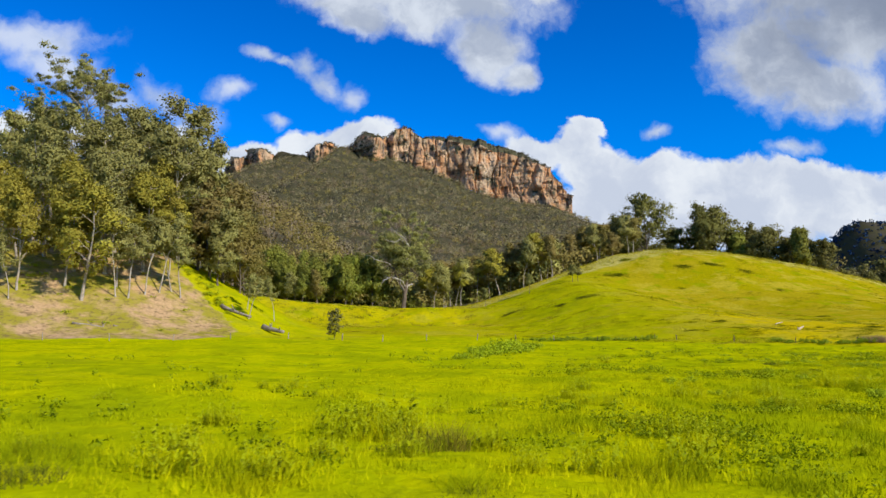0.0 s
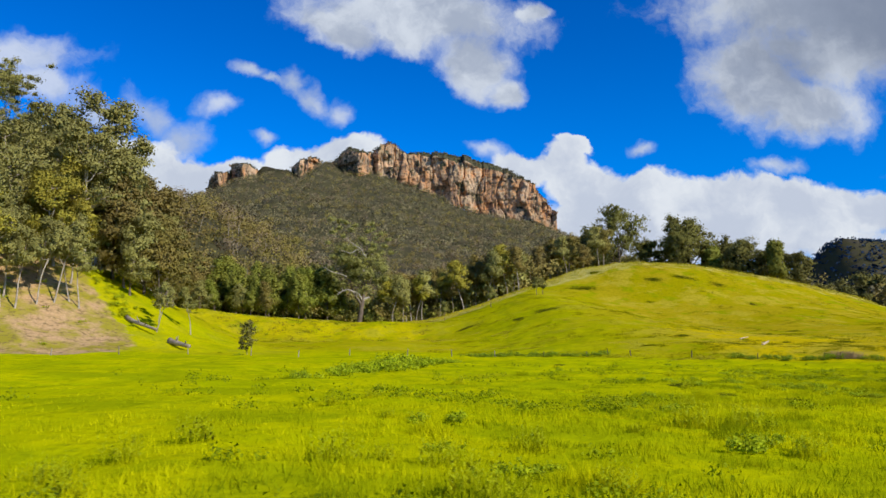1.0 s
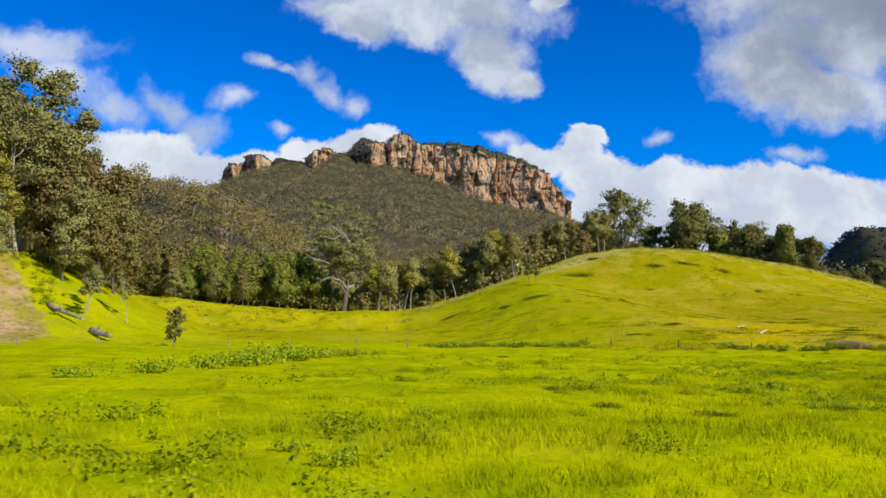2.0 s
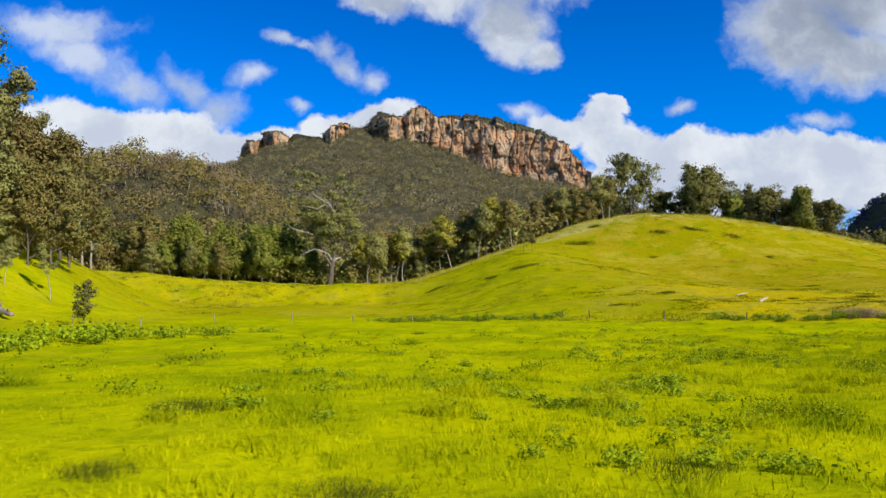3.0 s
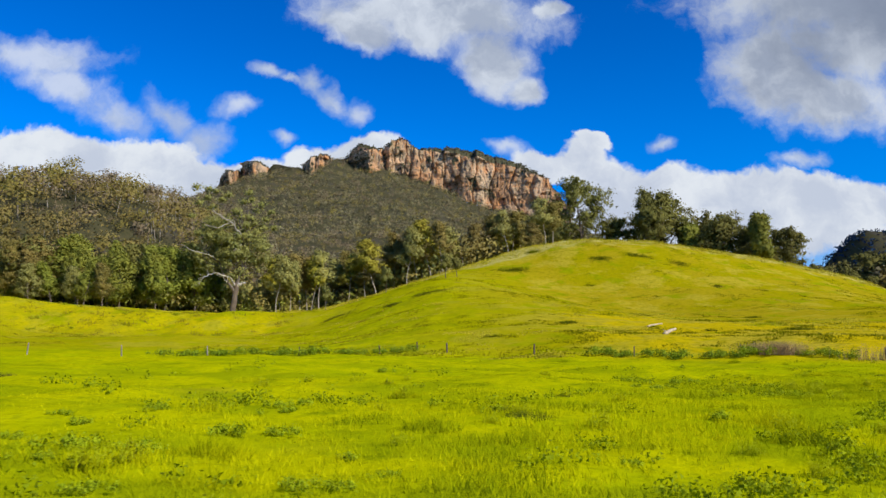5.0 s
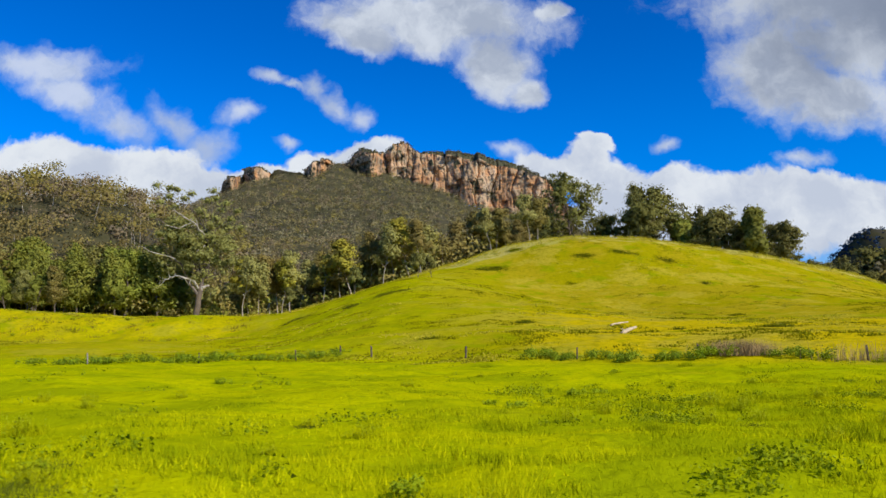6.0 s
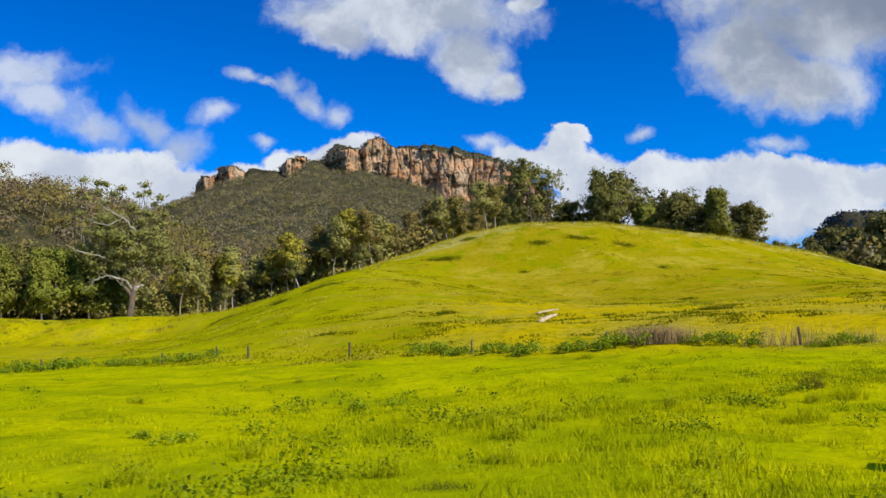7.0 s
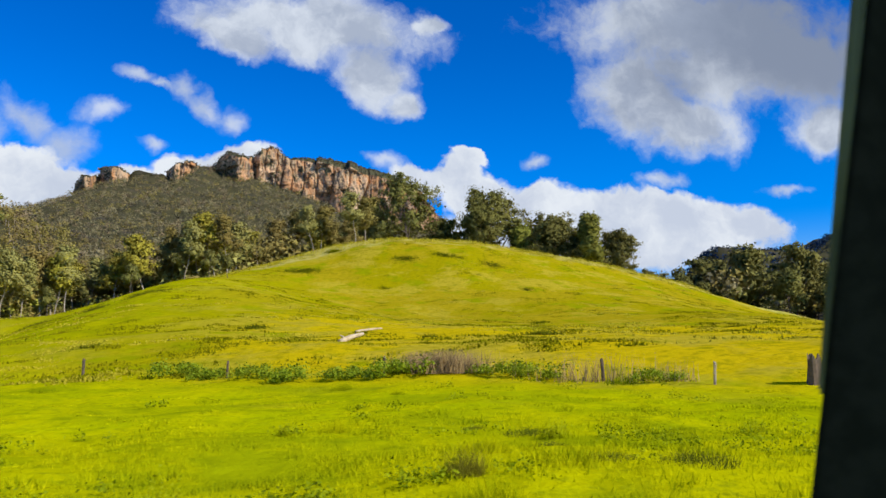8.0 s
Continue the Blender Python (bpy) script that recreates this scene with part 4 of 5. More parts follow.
woods("understorey", 37, 1150, box(-125, 60, 224, 300, lambda x, y: (np.hypot(x + 13, y - 237) > 7) & (y > 237 - 13 * sm((-52 - x) / 20) + 26 * sm((x + 4) / 8) + 0.45 * np.maximum(x, 0))), (3, 7.5), 4, 24, 0.055, [M_OAK, M_DARKGUM, M_HILLGUM], "mixed olive undergrowth at the foot of the woods", crown=0.45, lift=0.45)
woods("valley_woods", 32, 680, box(-30, 130, 300, 620, lambda x, y: (y > 345) | (x < 45)), (9, 16), 4, 30, 0.05, [M_BROWNWOOD, M_HILLGUM, M_BROWNWOOD, M_GUM], "mixed gum woods in the valley behind the hill", True, crown=0.4, lift=0.55)
woods("eastern_woods", 33, 520, box(160, 460, 285, 560), (10, 17), 5, 22, 0.056, [M_DARKGUM, M_FAR, M_HILLGUM], "dark gum woods on the eastern slope", True)
woods("slope_woods", 34, 3000, fan(560, 1500, -32, 26), (10, 24), 1, 46, 0.05, [M_FAR, M_BROWNWOOD, M_HILLGUM], "brown-green woods on the mountain's lower slope", crown=0.45, lift=0.5, soft=False)
woods("mountain_woods", 35, 7800, fan(1450, 3345, -25, 14), (10, 32), 1, 30, 0.07, [M_FAR, M_BROWNWOOD, M_SCRUB, M_FAR, M_HILLGUM], "grey-green woods on the mountain's steep upper slope", crown=0.52, flat=0.75, lift=0.42, soft=False)
woods("distant_woods", 36, 5500, fan(2900, 3900, 22, 48), (10, 17), 1, 8, 0.36, [M_HAZE_BLUE], "woods on a distant ridge, tinted blue for haze", crown=1.2, flat=0.5, lift=0.3)


def rim_scrub():
    """Bushes over the plateau's edge, and on the ledges and the broken ground under the cliffs."""
    rng = np.random.default_rng(9)
    spots = []
    for rim, swell, rows, fold in RIMS:
        k = rng.integers(0, len(rim), len(rim) * 2)
        back = rng.uniform(0, 60, len(k))
        spots.append(rim[k] + np.c_[rng.normal(size=len(k)) * 4, back, 2 + swell[k] * np.interp(back, (0, 7, 26, 60), (0, 9, 25, 42))])
        # ledge scrub, added thicker left of the fold to darken faces turned from the sun
        n = int(len(rim) * (9 * fold + 0.6))
        k = (len(rim) * np.where(rng.random(n) < fold * 1.3, fold * rng.random(n), rng.random(n))).astype(int)
        level = (len(rows) * np.clip(0.5 * rng.random(n) ** 1.5 + 0.22 + 0.3 * rng.random(n) * (k < fold * len(rim)), 0, 0.97)).astype(int)
        spots.append(np.array(rows)[level, k] + np.array([0, -2, 0]))
    x = rng.uniform(-960, 540, 1500)
    y = 3440 - 0.115 * (x + 777) - rng.uniform(12, 46, len(x))
    spots.append(np.c_[x, y, rough_height(x, y) + 3])
    c = np.concatenate(spots)
    v, f, out = leaf_quads(rng, c, rng.uniform(2.5, 6, len(c)), 14, 1.7)
    tagged(new("rim_scrub", mesh_of("rim_scrub", v, f, M_SCRUB, normals=out)), "dark low scrub along the cliff's rim and foot", "scrub", kind="stuff")


rim_scrub()


# ---- paddock: fence, logs, weeds and grass ----
def ground_at(x, y):
    return float(rough_height(np.array([x]), np.array([y]))[0])


def make_post(seed, tall, wide, label, wood):
    """A split, weathered fence post with an uneven top."""
    rng = np.random.default_rng(seed)
    bm = bmesh.new()
    rings = []
    for k in range(5):
        f = k / 4
        ring = []
        for j in range(8):
            a = j * math.pi / 4
            r = wide * (0.55 + 0.12 * rng.random()) * (1 - 0.12 * f)
            ring.append(bm.verts.new((r * math.cos(a), r * math.sin(a), -0.4 + (tall + 0.4) * f + (0.05 * math.cos(a + seed) if k == 4 else 0))))
        rings.append(ring)
    for a, b in zip(rings, rings[1:]):
        for j in range(8):
            bm.faces.new((a[j], a[(j + 1) % 8], b[(j + 1) % 8], b[j]))
    bm.faces.new(rings[-1])
    me = bpy.data.meshes.new("fence_post")
    bm.to_mesh(me)
    bm.free()
    me.materials.append(wood)
    return tagged(new("fence_post", me), label, "fence post", "fence posts")


def put(ob, first, m):
    if first:
        ob.matrix_basis = m
        return ob
    ob = copy_thing(ob, m)
    ob.matrix_basis = m
    return ob


def build_fence():
    rng = random.Random(3)
    kinds = [make_post(1, 0.9, 0.13, "weathered split timber fence post in long grass", M_POST), make_post(2, 0.8, 0.10, "short weathered timber fence post in long grass", M_POST), make_post(5, 0.9, 0.09, "thin grey timber fence post in long grass", M_DEAD)]
    spots = [(69.9, 113.9, 0), (45.6, 126.3, 0), (37.9, 130.8, 0), (35.0, 133.2, 1), (73.5, 111.2, 2), (78.6, 107.2, 0), (53.5, 122.3, 1), (61.0, 118.6, 1), (31.5, 131.6, 1), (24.5, 128.0, 1), (86, 103, 1), (94, 98, 1)]
    spots += [(24 - 6.4 * k + rng.uniform(-0.8, 0.8), 127.8 - 3.15 * k + rng.uniform(-0.4, 0.4), 2) for k in range(1, 13)]
    seen = set()
    for x, y, k in spots:
        m = pose(x, y, ground_at(x, y), rng.uniform(-5, 5), rng.uniform(-5, 5), rng.uniform(0, 360))
        put(kinds[k], k not in seen, m)
        seen.add(k)


build_fence()


def lay(x, y, turn, long):
    """A pose on the ground at x, y along turn degrees, tilted with the slope over its length."""
    dx, dy = math.cos(radians(turn)) * long / 2, math.sin(radians(turn)) * long / 2
    rise = ground_at(x + dx, y + dy) - ground_at(x - dx, y - dy)
    return Matrix.Translation((x, y, (ground_at(x + dx, y + dy) + ground_at(x - dx, y - dy)) / 2 - 0.04)) @ pose(0, 0, 0, 0, 0, turn) @ pose(0, 0, 0, 0, -math.degrees(math.atan2(rise, long)), 0)


def make_log(name, seed, long, thick, label, bark, snags=2):
    rng = np.random.default_rng(seed)
    line = bough(rng, (-long / 2, 0, thick * 0.7), (1, 0.05, 0.0), long, thick, 0.07, 0.0, 8)
    line = [(p, thick * (1 - 0.45 * i / 8)) for i, (p, r) in enumerate(line)]
    line = [(line[0][0] - np.array([0.02, 0, 0]), 0.02)] + line + [(line[-1][0] + np.array([0.02, 0, 0]), 0.02)]
    lines = [line]
    for k in range(snags):
        p, r = line[rng.integers(3, 8)]
        lines.append(bough(rng, p, (rng.normal() * 0.6, rng.normal() * 0.6, 0.7), long * 0.22, r * 0.5, 0.2, 0.1, 4))
    v, f = tubes(lines, 9)
    return tagged(new(name, mesh_of(name, v, f, bark, True)), label, "log")


make_log("fallen_log", 1, 4.4, 0.40, "grey fallen log with a broken upright snag", M_DEAD, 3).matrix_basis = lay(-24.8, 115.6, -50, 4.4)
make_log("fallen_log", 2, 6.0, 0.32, "long grey fallen log lying down the bank", M_DEAD, 2).matrix_basis = lay(-31.5, 120.0, -40, 6.0)
make_log("fallen_log", 3, 2.3, 0.21, "pale bleached log on the hill's lower slope", M_LOG, 1).matrix_basis = Matrix.Translation((0, 0, 0.25)) @ lay(59.9, 135.2, 54, 2.3) @ pose(0, 0, 0, 0, -16, 0)
make_log("fallen_log", 4, 3.4, 0.12, "thin pale bleached branch on the slope", M_LOG, 0).matrix_basis = lay(61.8, 148.2, 52, 3.4)
make_log("fallen_branch", 5, 5.0, 0.17, "grey fallen branch at the foot of the bank", M_DEAD, 3).matrix_basis = lay(-45, 103.4, 15, 5.0)
make_log("fallen_branch", 6, 3.0, 0.15, "grey fallen branch at the foot of the bank", M_DEAD, 2).matrix_basis = lay(-41.5, 104.5, -10, 3.0)


def tree_stump():
    """A snapped trunk: ridged sides, a torn crown of splinters and root flares."""
    rng = np.random.default_rng(4)
    bm = bmesh.new()
    n, rings = 14, []
    for z, r in ((-0.3, 0.40), (0.0, 0.34), (0.25, 0.27), (0.6, 0.24), (0.85, 0.23)):
        rings.append([bm.verts.new((r * (1 + 0.16 * math.sin(5 * j) + 0.06 * rng.normal()) * math.cos(6.283 * j / n), r * (1 + 0.16 * math.sin(5 * j)) * math.sin(6.283 * j / n), z + (0.16 * rng.random() + 0.22 * (j % 3 == 0) if z > 0.8 else 0))) for j in range(n)])
    heart = bm.verts.new((0.03, 0.0, 0.62))
    for a, b in zip(rings, rings[1:]):
        for j in range(n):
            bm.faces.new((a[j], a[(j + 1) % n], b[(j + 1) % n], b[j]))
    for j in range(n):
        bm.faces.new((rings[-1][j], rings[-1][(j + 1) % n], heart))
    me = bpy.data.meshes.new("tree_stump")
    bm.to_mesh(me)
    bm.free()
    me.materials.append(M_POST)
    tagged(new("tree_stump", me), "grey splintered tree stump at the fence line", "stump").matrix_basis = pose(77, 110, ground_at(77, 110), 4, -3, 0)


tree_stump()

M_WEED = material("weed_leaves", leafy((0.20, 0.31, 0.004), (0.60, 0.68, 0.012), (0.40, 0.48, 0.006), 0.8, dull=0.1), 0.7, thin=0.3, gloss=0.15, up=0.9)
# leaf colour raised to the brightness of the bank's sunlit grass
M_BANKSHRUB = material("bank_shrub_leaves", leafy((0.36, 0.44, 0.006), (0.66, 0.68, 0.01), (0.44, 0.47, 0.012), dull=0.1), 0.8, thin=0.25, gloss=0.1, up=0.9)
M_RUSH = material("rush_leaves", leafy((0.21, 0.31, 0.010), (0.44, 0.52, 0.02), (0.32, 0.38, 0.014), dull=0.1), 0.7, thin=0.25, gloss=0.15)
M_DRYSTALK = material("dry_stalks", leafy((0.56, 0.37, 0.15), (0.66, 0.46, 0.20), (0.46, 0.31, 0.12)), 0.8, thin=0.2, gloss=0.1, up=1.0)
M_GRASS = material("grass_blades", grassy((0.52, 0.53, 0.002), (0.76, 0.72, 0.004), (0.30, 0.37, 0.003)), 0.9, thin=0.25, gloss=0.0, up=1.6)
# rank green, coloured darker to stand for shaded gaps in the grass too
M_RANK = material("rank_grass", grassy((0.30, 0.36, 0.003), (0.50, 0.53, 0.004), (0.18, 0.235, 0.003)), 0.9, thin=0.2, gloss=0.0, up=1.4)
M_STRAW = material("straw_grass", leafy((0.54, 0.46, 0.025), (0.48, 0.41, 0.012), (0.60, 0.50, 0.05), dull=0.1), 0.9, thin=0.3, gloss=0.0, up=1.2)
M_HILLTUFT = material("hill_tufts", leafy((0.20, 0.20, 0.003), (0.32, 0.30, 0.005), (0.26, 0.24, 0.004), dull=0.1), 0.9, thin=0.15, gloss=0.0, up=2.0)
M_BROWNTUFT = material("brown_tufts", leafy((0.22, 0.20, 0.006), (0.38, 0.34, 0.01), (0.27, 0.21, 0.015)), 0.9, thin=0.15, gloss=0.0, up=1.0)
M_TUSSOCK = material("tussock_grass", leafy((0.28, 0.34, 0.004), (0.5, 0.54, 0.006), (0.36, 0.4, 0.005), dull=0.1), 0.9, thin=0.2, gloss=0.0, up=1.5)


def blades(rng, foot, height, width, lean=0.35):
    """Curved grass blades, a narrow triangle each."""
    n = len(foot)
    a = rng.uniform(0, 2 * np.pi, n)
    side = np.stack([np.cos(a), np.sin(a), 0 * a], -1) * (width / 2)[:, None]
    b = rng.uniform(0, 2 * np.pi, n)
    tilt = np.stack([np.cos(b), np.sin(b), 0 * b], -1) * (height * rng.uniform(0.1, lean * 2, n))[:, None]
    up = np.array([0, 0, 1.0]) * height[:, None]
    v = np.stack([foot - side, foot + side, foot + up + tilt], 1).reshape(-1, 3)
    return v, np.arange(len(v)).reshape(-1, 3)


def make_weed(seed, wide, tall, count, leaf, mat, name, label):
    rng = np.random.default_rng(seed)
    ob = thing(name, label, "weed")
    k = max(4, int(wide * 9))
    c = np.c_[rng.normal(size=k) * wide * 0.45, rng.normal(size=k) * wide * 0.4, rng.uniform(0.3, 0.8, k) * tall]
    v, _, out = leaf_quads(rng, c, np.full(k, wide * 0.28), count // k, leaf, 0.8)
    left, right, tip = v[0::3], v[1::3], v[2::3]
    base = (left + right) / 2
    mid, half = base + 0.4 * (tip - base), 0.5 * (right - base)
    droop = np.array([0, 0, 0.12]) * np.linalg.norm(tip - base, axis=1)[:, None]
    v = np.stack([base, mid + half, tip - droop, mid - half], 1).reshape(-1, 3)
    v[:, 2] = np.maximum(v[:, 2], -0.02)
    part("leaves", mesh_of("leaves", v, np.arange(len(v)).reshape(-1, 4), mat, normals=out[0::3].repeat(4, 0)), ob)
    return ob


def scatter(kinds, spots, seed, group):
    rng = random.Random(seed)
    seen = set()
    for i, (x, y, s) in enumerate(spots):
        k = i % len(kinds)
        m = pose(x, y, ground_at(x, y), 0, 0, rng.uniform(0, 360)) @ Matrix.Scale(s, 4)
        tagged(put(kinds[k], k not in seen, m), group=group)
        seen.add(k)


dock = [make_weed(10 + i, 0.8, 0.3, 520, 0.055, M_WEED, "dock_weed", "leafy bright-green dock weed in the pasture") for i in range(4)]
near_dock = [(27.5, 51.2, 1.12), (28.3, 50.6, 0.75), (26.3, 49.1, 0.83), (25.9, 49.4, 0.60), (23.8, 53.4, 0.90), (32.6, 66.9, 0.98), (33.6, 67.1, 0.83), (17, 66.2, 0.90), (24.7, 48, 0.75), (24.3, 49.2, 0.68), (22.9, 50.2, 0.83), (23.4, 51.4, 0.68),
               (34.1, 69.7, 1.05), (35.0, 70.1, 0.83), (29.3, 68.6, 0.60), (28.6, 62.7, 0.68), (30.7, 68.9, 0.60), (36.9, 64.1, 0.52)]
far_dock = [(32.6, 60.5, 0.52), (36.2, 59.6, 0.68), (49.3, 95.1, 1.05), (50.2, 95.5, 0.90), (46.5, 88.1, 0.90), (34.6, 99.9, 1.12),
               (45.8, 88.4, 0.68), (8.1, 23.9, 0.68), (9.5, 22.4, 0.60), (15.3, 37.5, 0.75), (13.5, 33.3, 0.60), (20, 47, 0.75), (21.3, 46, 0.60), (29.4, 48.3, 0.60), (27.8, 53.6, 1.25), (27.1, 53.5, 1.0), (28.4, 54.0, 0.8), (27.7, 61.4, 0.8), (13.5, 25.3, 1.3), (14.1, 25.7, 1.0), (9.0, 21.9, 1.0), (7.7, 27.2, 1.0), (8.5, 27.7, 0.9), (14.4, 32.2, 0.9)]
dock_beds = [(17.9, 55.6, 0.67), (19.1, 54.4, 0.71), (19.6, 54.9, 0.73), (20.4, 53.4, 0.78), (19.5, 49.1, 0.71), (20.7, 49.9, 0.77), (21.0, 50.4, 0.46), (21.5, 52.8, 0.61), (22.2, 53.5, 0.78), (22.6, 51.4, 0.68), (23.4, 58.1, 0.77), (24.1, 57.2, 0.49), (24.1, 53.0, 0.61), (24.0, 49.5, 0.54), (24.6, 48.9, 0.64), (25.9, 51.9, 0.65), (26.3, 51.7, 0.45), (26.4, 50.4, 0.53), (27.6, 54.8, 0.55), (27.7, 53.4, 0.77), (28.4, 54.6, 0.72), (28.3, 52.1, 0.51), (25.0, 48.2, 0.73), (25.6, 47.5, 0.5), (25.9, 46.8, 0.67), (23.6, 46.8, 0.49), (24.6, 45.7, 0.45), (26.6, 45.8, 0.75), (26.5, 46.9, 0.52), (26.7, 45.4, 0.53), (25.1, 43.5, 0.79), (26.0, 43.5, 0.76), (26.7, 44.0, 0.55), (26.6, 43.3, 0.79), (24.1, 43.9, 0.64), (21.1, 60.4, 0.69), (18.1, 67.8, 0.52), (34.2, 74.1, 0.78), (31.0, 70.8, 0.69), (34.3, 76.1, 0.79), (33.9, 75.1, 0.76), (27.6, 64.0, 0.55), (27.5, 65.1, 0.58), (28.6, 71.4, 0.51), (30.2, 71.6, 0.5), (32.9, 65.3, 0.47), (36.6, 67.4, 0.56), (36.4, 64.2, 0.66), (37.3, 65.7, 0.45), (30.6, 59.9, 0.69), (31.3, 59.3, 0.57), (32.4, 61.3, 0.56), (33.2, 59.9, 0.74), (33.7, 59.9, 0.62), (32.6, 58.7, 0.56), (34.3, 63.6, 0.62), (31.7, 72.7, 0.7), (39.3, 75.2, 0.47), (44.3, 73.4, 0.79), (40.8, 66.7, 0.46)]
scatter(dock, [(x, y, 0.68 * k) for x, y, k in near_dock + far_dock + dock_beds], 21, "weeds in the pasture")
bramble = [make_weed(30 + i, 1.6, 0.6, 700, 0.11, M_WEED, "bramble_bush", "low bright-green bramble bush in the pasture") for i in range(3)]
scatter(bramble, [(1.2, 53, 0.7), (2.4, 57.5, 0.8), (3.6, 62, 0.95), (5.0, 65, 1.1), (4.2, 68, 1.0), (5.6, 70.5, 1.25), (6.6, 73, 1.1), (7.4, 76.5, 0.9), (8.6, 81, 0.8), (10, 87, 0.7), (2.9, 66, 0.8), (7.0, 69, 0.9), (-15.4, 111.0, 0.45)], 22, "brambles in the pasture")
bank_shrub = [make_weed(60 + i, 1.3, 0.55, 500, 0.09, M_BANKSHRUB, "bank_shrub", "bright yellow-green leafy growth on the bank") for i in range(3)]
rng_b = random.Random(19)
# this first row stands for the band of lush sunlit grass
bank_spots = [(-44 + k * 0.48 + rng_b.uniform(-1.5, 1.5), 134 - k * 0.5 + rng_b.uniform(-2.5, 2.5), rng_b.uniform(0.5, 1.2)) for k in range(26)]
bank_spots += [(rng_b.uniform(-62, -36), rng_b.uniform(104, 122), rng_b.uniform(0.35, 0.8)) for k in range(22)]
bank_spots += [(rng_b.uniform(-52, -2), rng_b.uniform(193, 214), rng_b.uniform(0.4, 0.9)) for k in range(26)]
scatter(bank_shrub, bank_spots, 29, "shrubs on the bank")
rush = [make_weed(40 + i, 1.5, 0.62, 700, 0.085, M_RUSH, "fence_weed", "tall grey-green weeds along the fence line") for i in range(3)]
rng_w = random.Random(8)
row = [(35.0 - 22 * k / 26 + rng_w.uniform(-0.5, 0.5), 133.4 - 1.2 * k / 26 * 8 + rng_w.uniform(-0.8, 0.8), rng_w.uniform(0.7, 1.2)) for k in range(26) if k % 7 not in (2, 5)]
row += [(51 + 11 * k / 16 + rng_w.uniform(-0.4, 0.4), 123.6 - 5.9 * k / 16 + rng_w.uniform(-0.8, 0.8), rng_w.uniform(0.6, 1.2)) for k in range(17) if k not in (4, 9, 10)]
row += [(65.3, 116.6, 0.9), (66.3, 116.2, 1.0), (67.2, 115.6, 1.1), (68.0, 115.2, 0.7), (71.4, 112.9, 0.8), (72.3, 112.4, 0.7)]
scatter(rush, row, 23, "weeds along the fence")


def stalks(name, seed, x, y, wide, tall, count, label):
    rng = np.random.default_rng(seed)
    f0 = np.c_[rng.normal(size=count) * wide * 0.5, rng.normal(size=count) * 0.4, np.zeros(count) - 0.05]
    v, f = blades(rng, f0, tall * rng.uniform(0.6, 1.15, count), np.full(count, 0.03), 0.2)
    ob = tagged(new(name, mesh_of(name, v, f, M_DRYSTALK)), label, "dry weeds")
    ob.matrix_basis = pose(x, y, ground_at(x, y), 0, 0, -29)


stalks("dry_thicket", 1, 63.6, 118.2, 2.0, 1.05, 2200, "pinkish-brown thicket of dry weed stalks by the fence")
stalks("dry_reeds", 2, 69.4, 114.2, 2.6, 1.3, 220, "sparse dry brown reeds round a fence post")
stalks("dry_reeds", 3, 72.4, 112.6, 1.0, 0.9, 90, "sparse dry brown reeds beside the fence")


# shaded hollows in the pasture, open in the grass, drawn by dark clumps
SHADE_HOLLOWS = [(-5.8, 12.1), (-5.8, 11.7), (-2.4, 9.9), (-2.3, 10.0), (-0.9, 13.3), (2.8, 11.1), (3.1, 11.2), (0.3, 9.5), (-4.7, 8.9), (-4.0, 11.9), (18.9, 46.9), (19.2, 46.9), (19.5, 42.8), (19.6, 42.8), (22.1, 42.6), (22.3, 42.5), (22.5, 42.5), (25.5, 43.2), (26.1, 43.5), (36.3, 60.9), (36.4, 60.2), (38.1, 61.9), (38.7, 61.9), (35.2, 59.3), (39.4, 59.5), (39.8, 60.0), (20.2, 87.2), (39.8, 74.2), (39.5, 75.1), (39.9, 73.4), (41.8, 80.8), (51.4, 82.6), (62.6, 98.0), (62.3, 95.3), (62.5, 92.7), (63.5, 92.0), (61.7, 99.4)]


def pasture(name, seed, count, per, near, far, tall, mat, label, patch=None):
    """Grass tufts over the pasture beside the track, thinner with distance from it, with broader blades further off."""
    rng = np.random.default_rng(seed)
    s = rng.uniform(-0.06, 1.08, count)
    r = near * (far / near) ** rng.random(count)
    a = np.radians(rng.uniform(-36, 40, count))
    x, y = 58.3 * s + r * np.sin(a), 81 * s + r * np.cos(a)
    keep = (y < 133 - 0.5 * np.abs(x - 35)) | (r < 30)
    if patch is not None:
        keep &= patch(x, y)
    for hx, hy in SHADE_HOLLOWS:
        keep &= np.hypot(x - hx, (y - hy) * 0.7) > 0.2 + 0.4 * lattice(x, y, 0.35, 47)
    x, y, r = x[keep], y[keep], r[keep]
    x, y, r = np.repeat(x, per), np.repeat(y, per), np.repeat(r, per)
    x, y = x + rng.normal(size=len(x)) * (0.07 + 0.006 * r), y + rng.normal(size=len(x)) * (0.07 + 0.006 * r)
    z = rough_height(x, y) - 0.04
    h = tall * rng.uniform(0.45, 1.15, len(x)) * (1 + 0.35 * lattice(x, y, 3.0, 31) + 0.35 * lattice(x, y, 0.8, 32)) * np.clip(1.35 - r / 30, 0.3, 1.0)
    v, f = blades(rng, np.c_[x, y, z], h, (0.008 + 0.0009 * r) * rng.uniform(0.6, 1.4, len(x)), 0.45)
    tagged(new(name, mesh_of(name, v, f, mat)), label, "grass", kind="stuff")


pasture("grass", 51, 68000, 9, 7.0, 125, 0.17, M_GRASS, "long yellow-green spring grass")
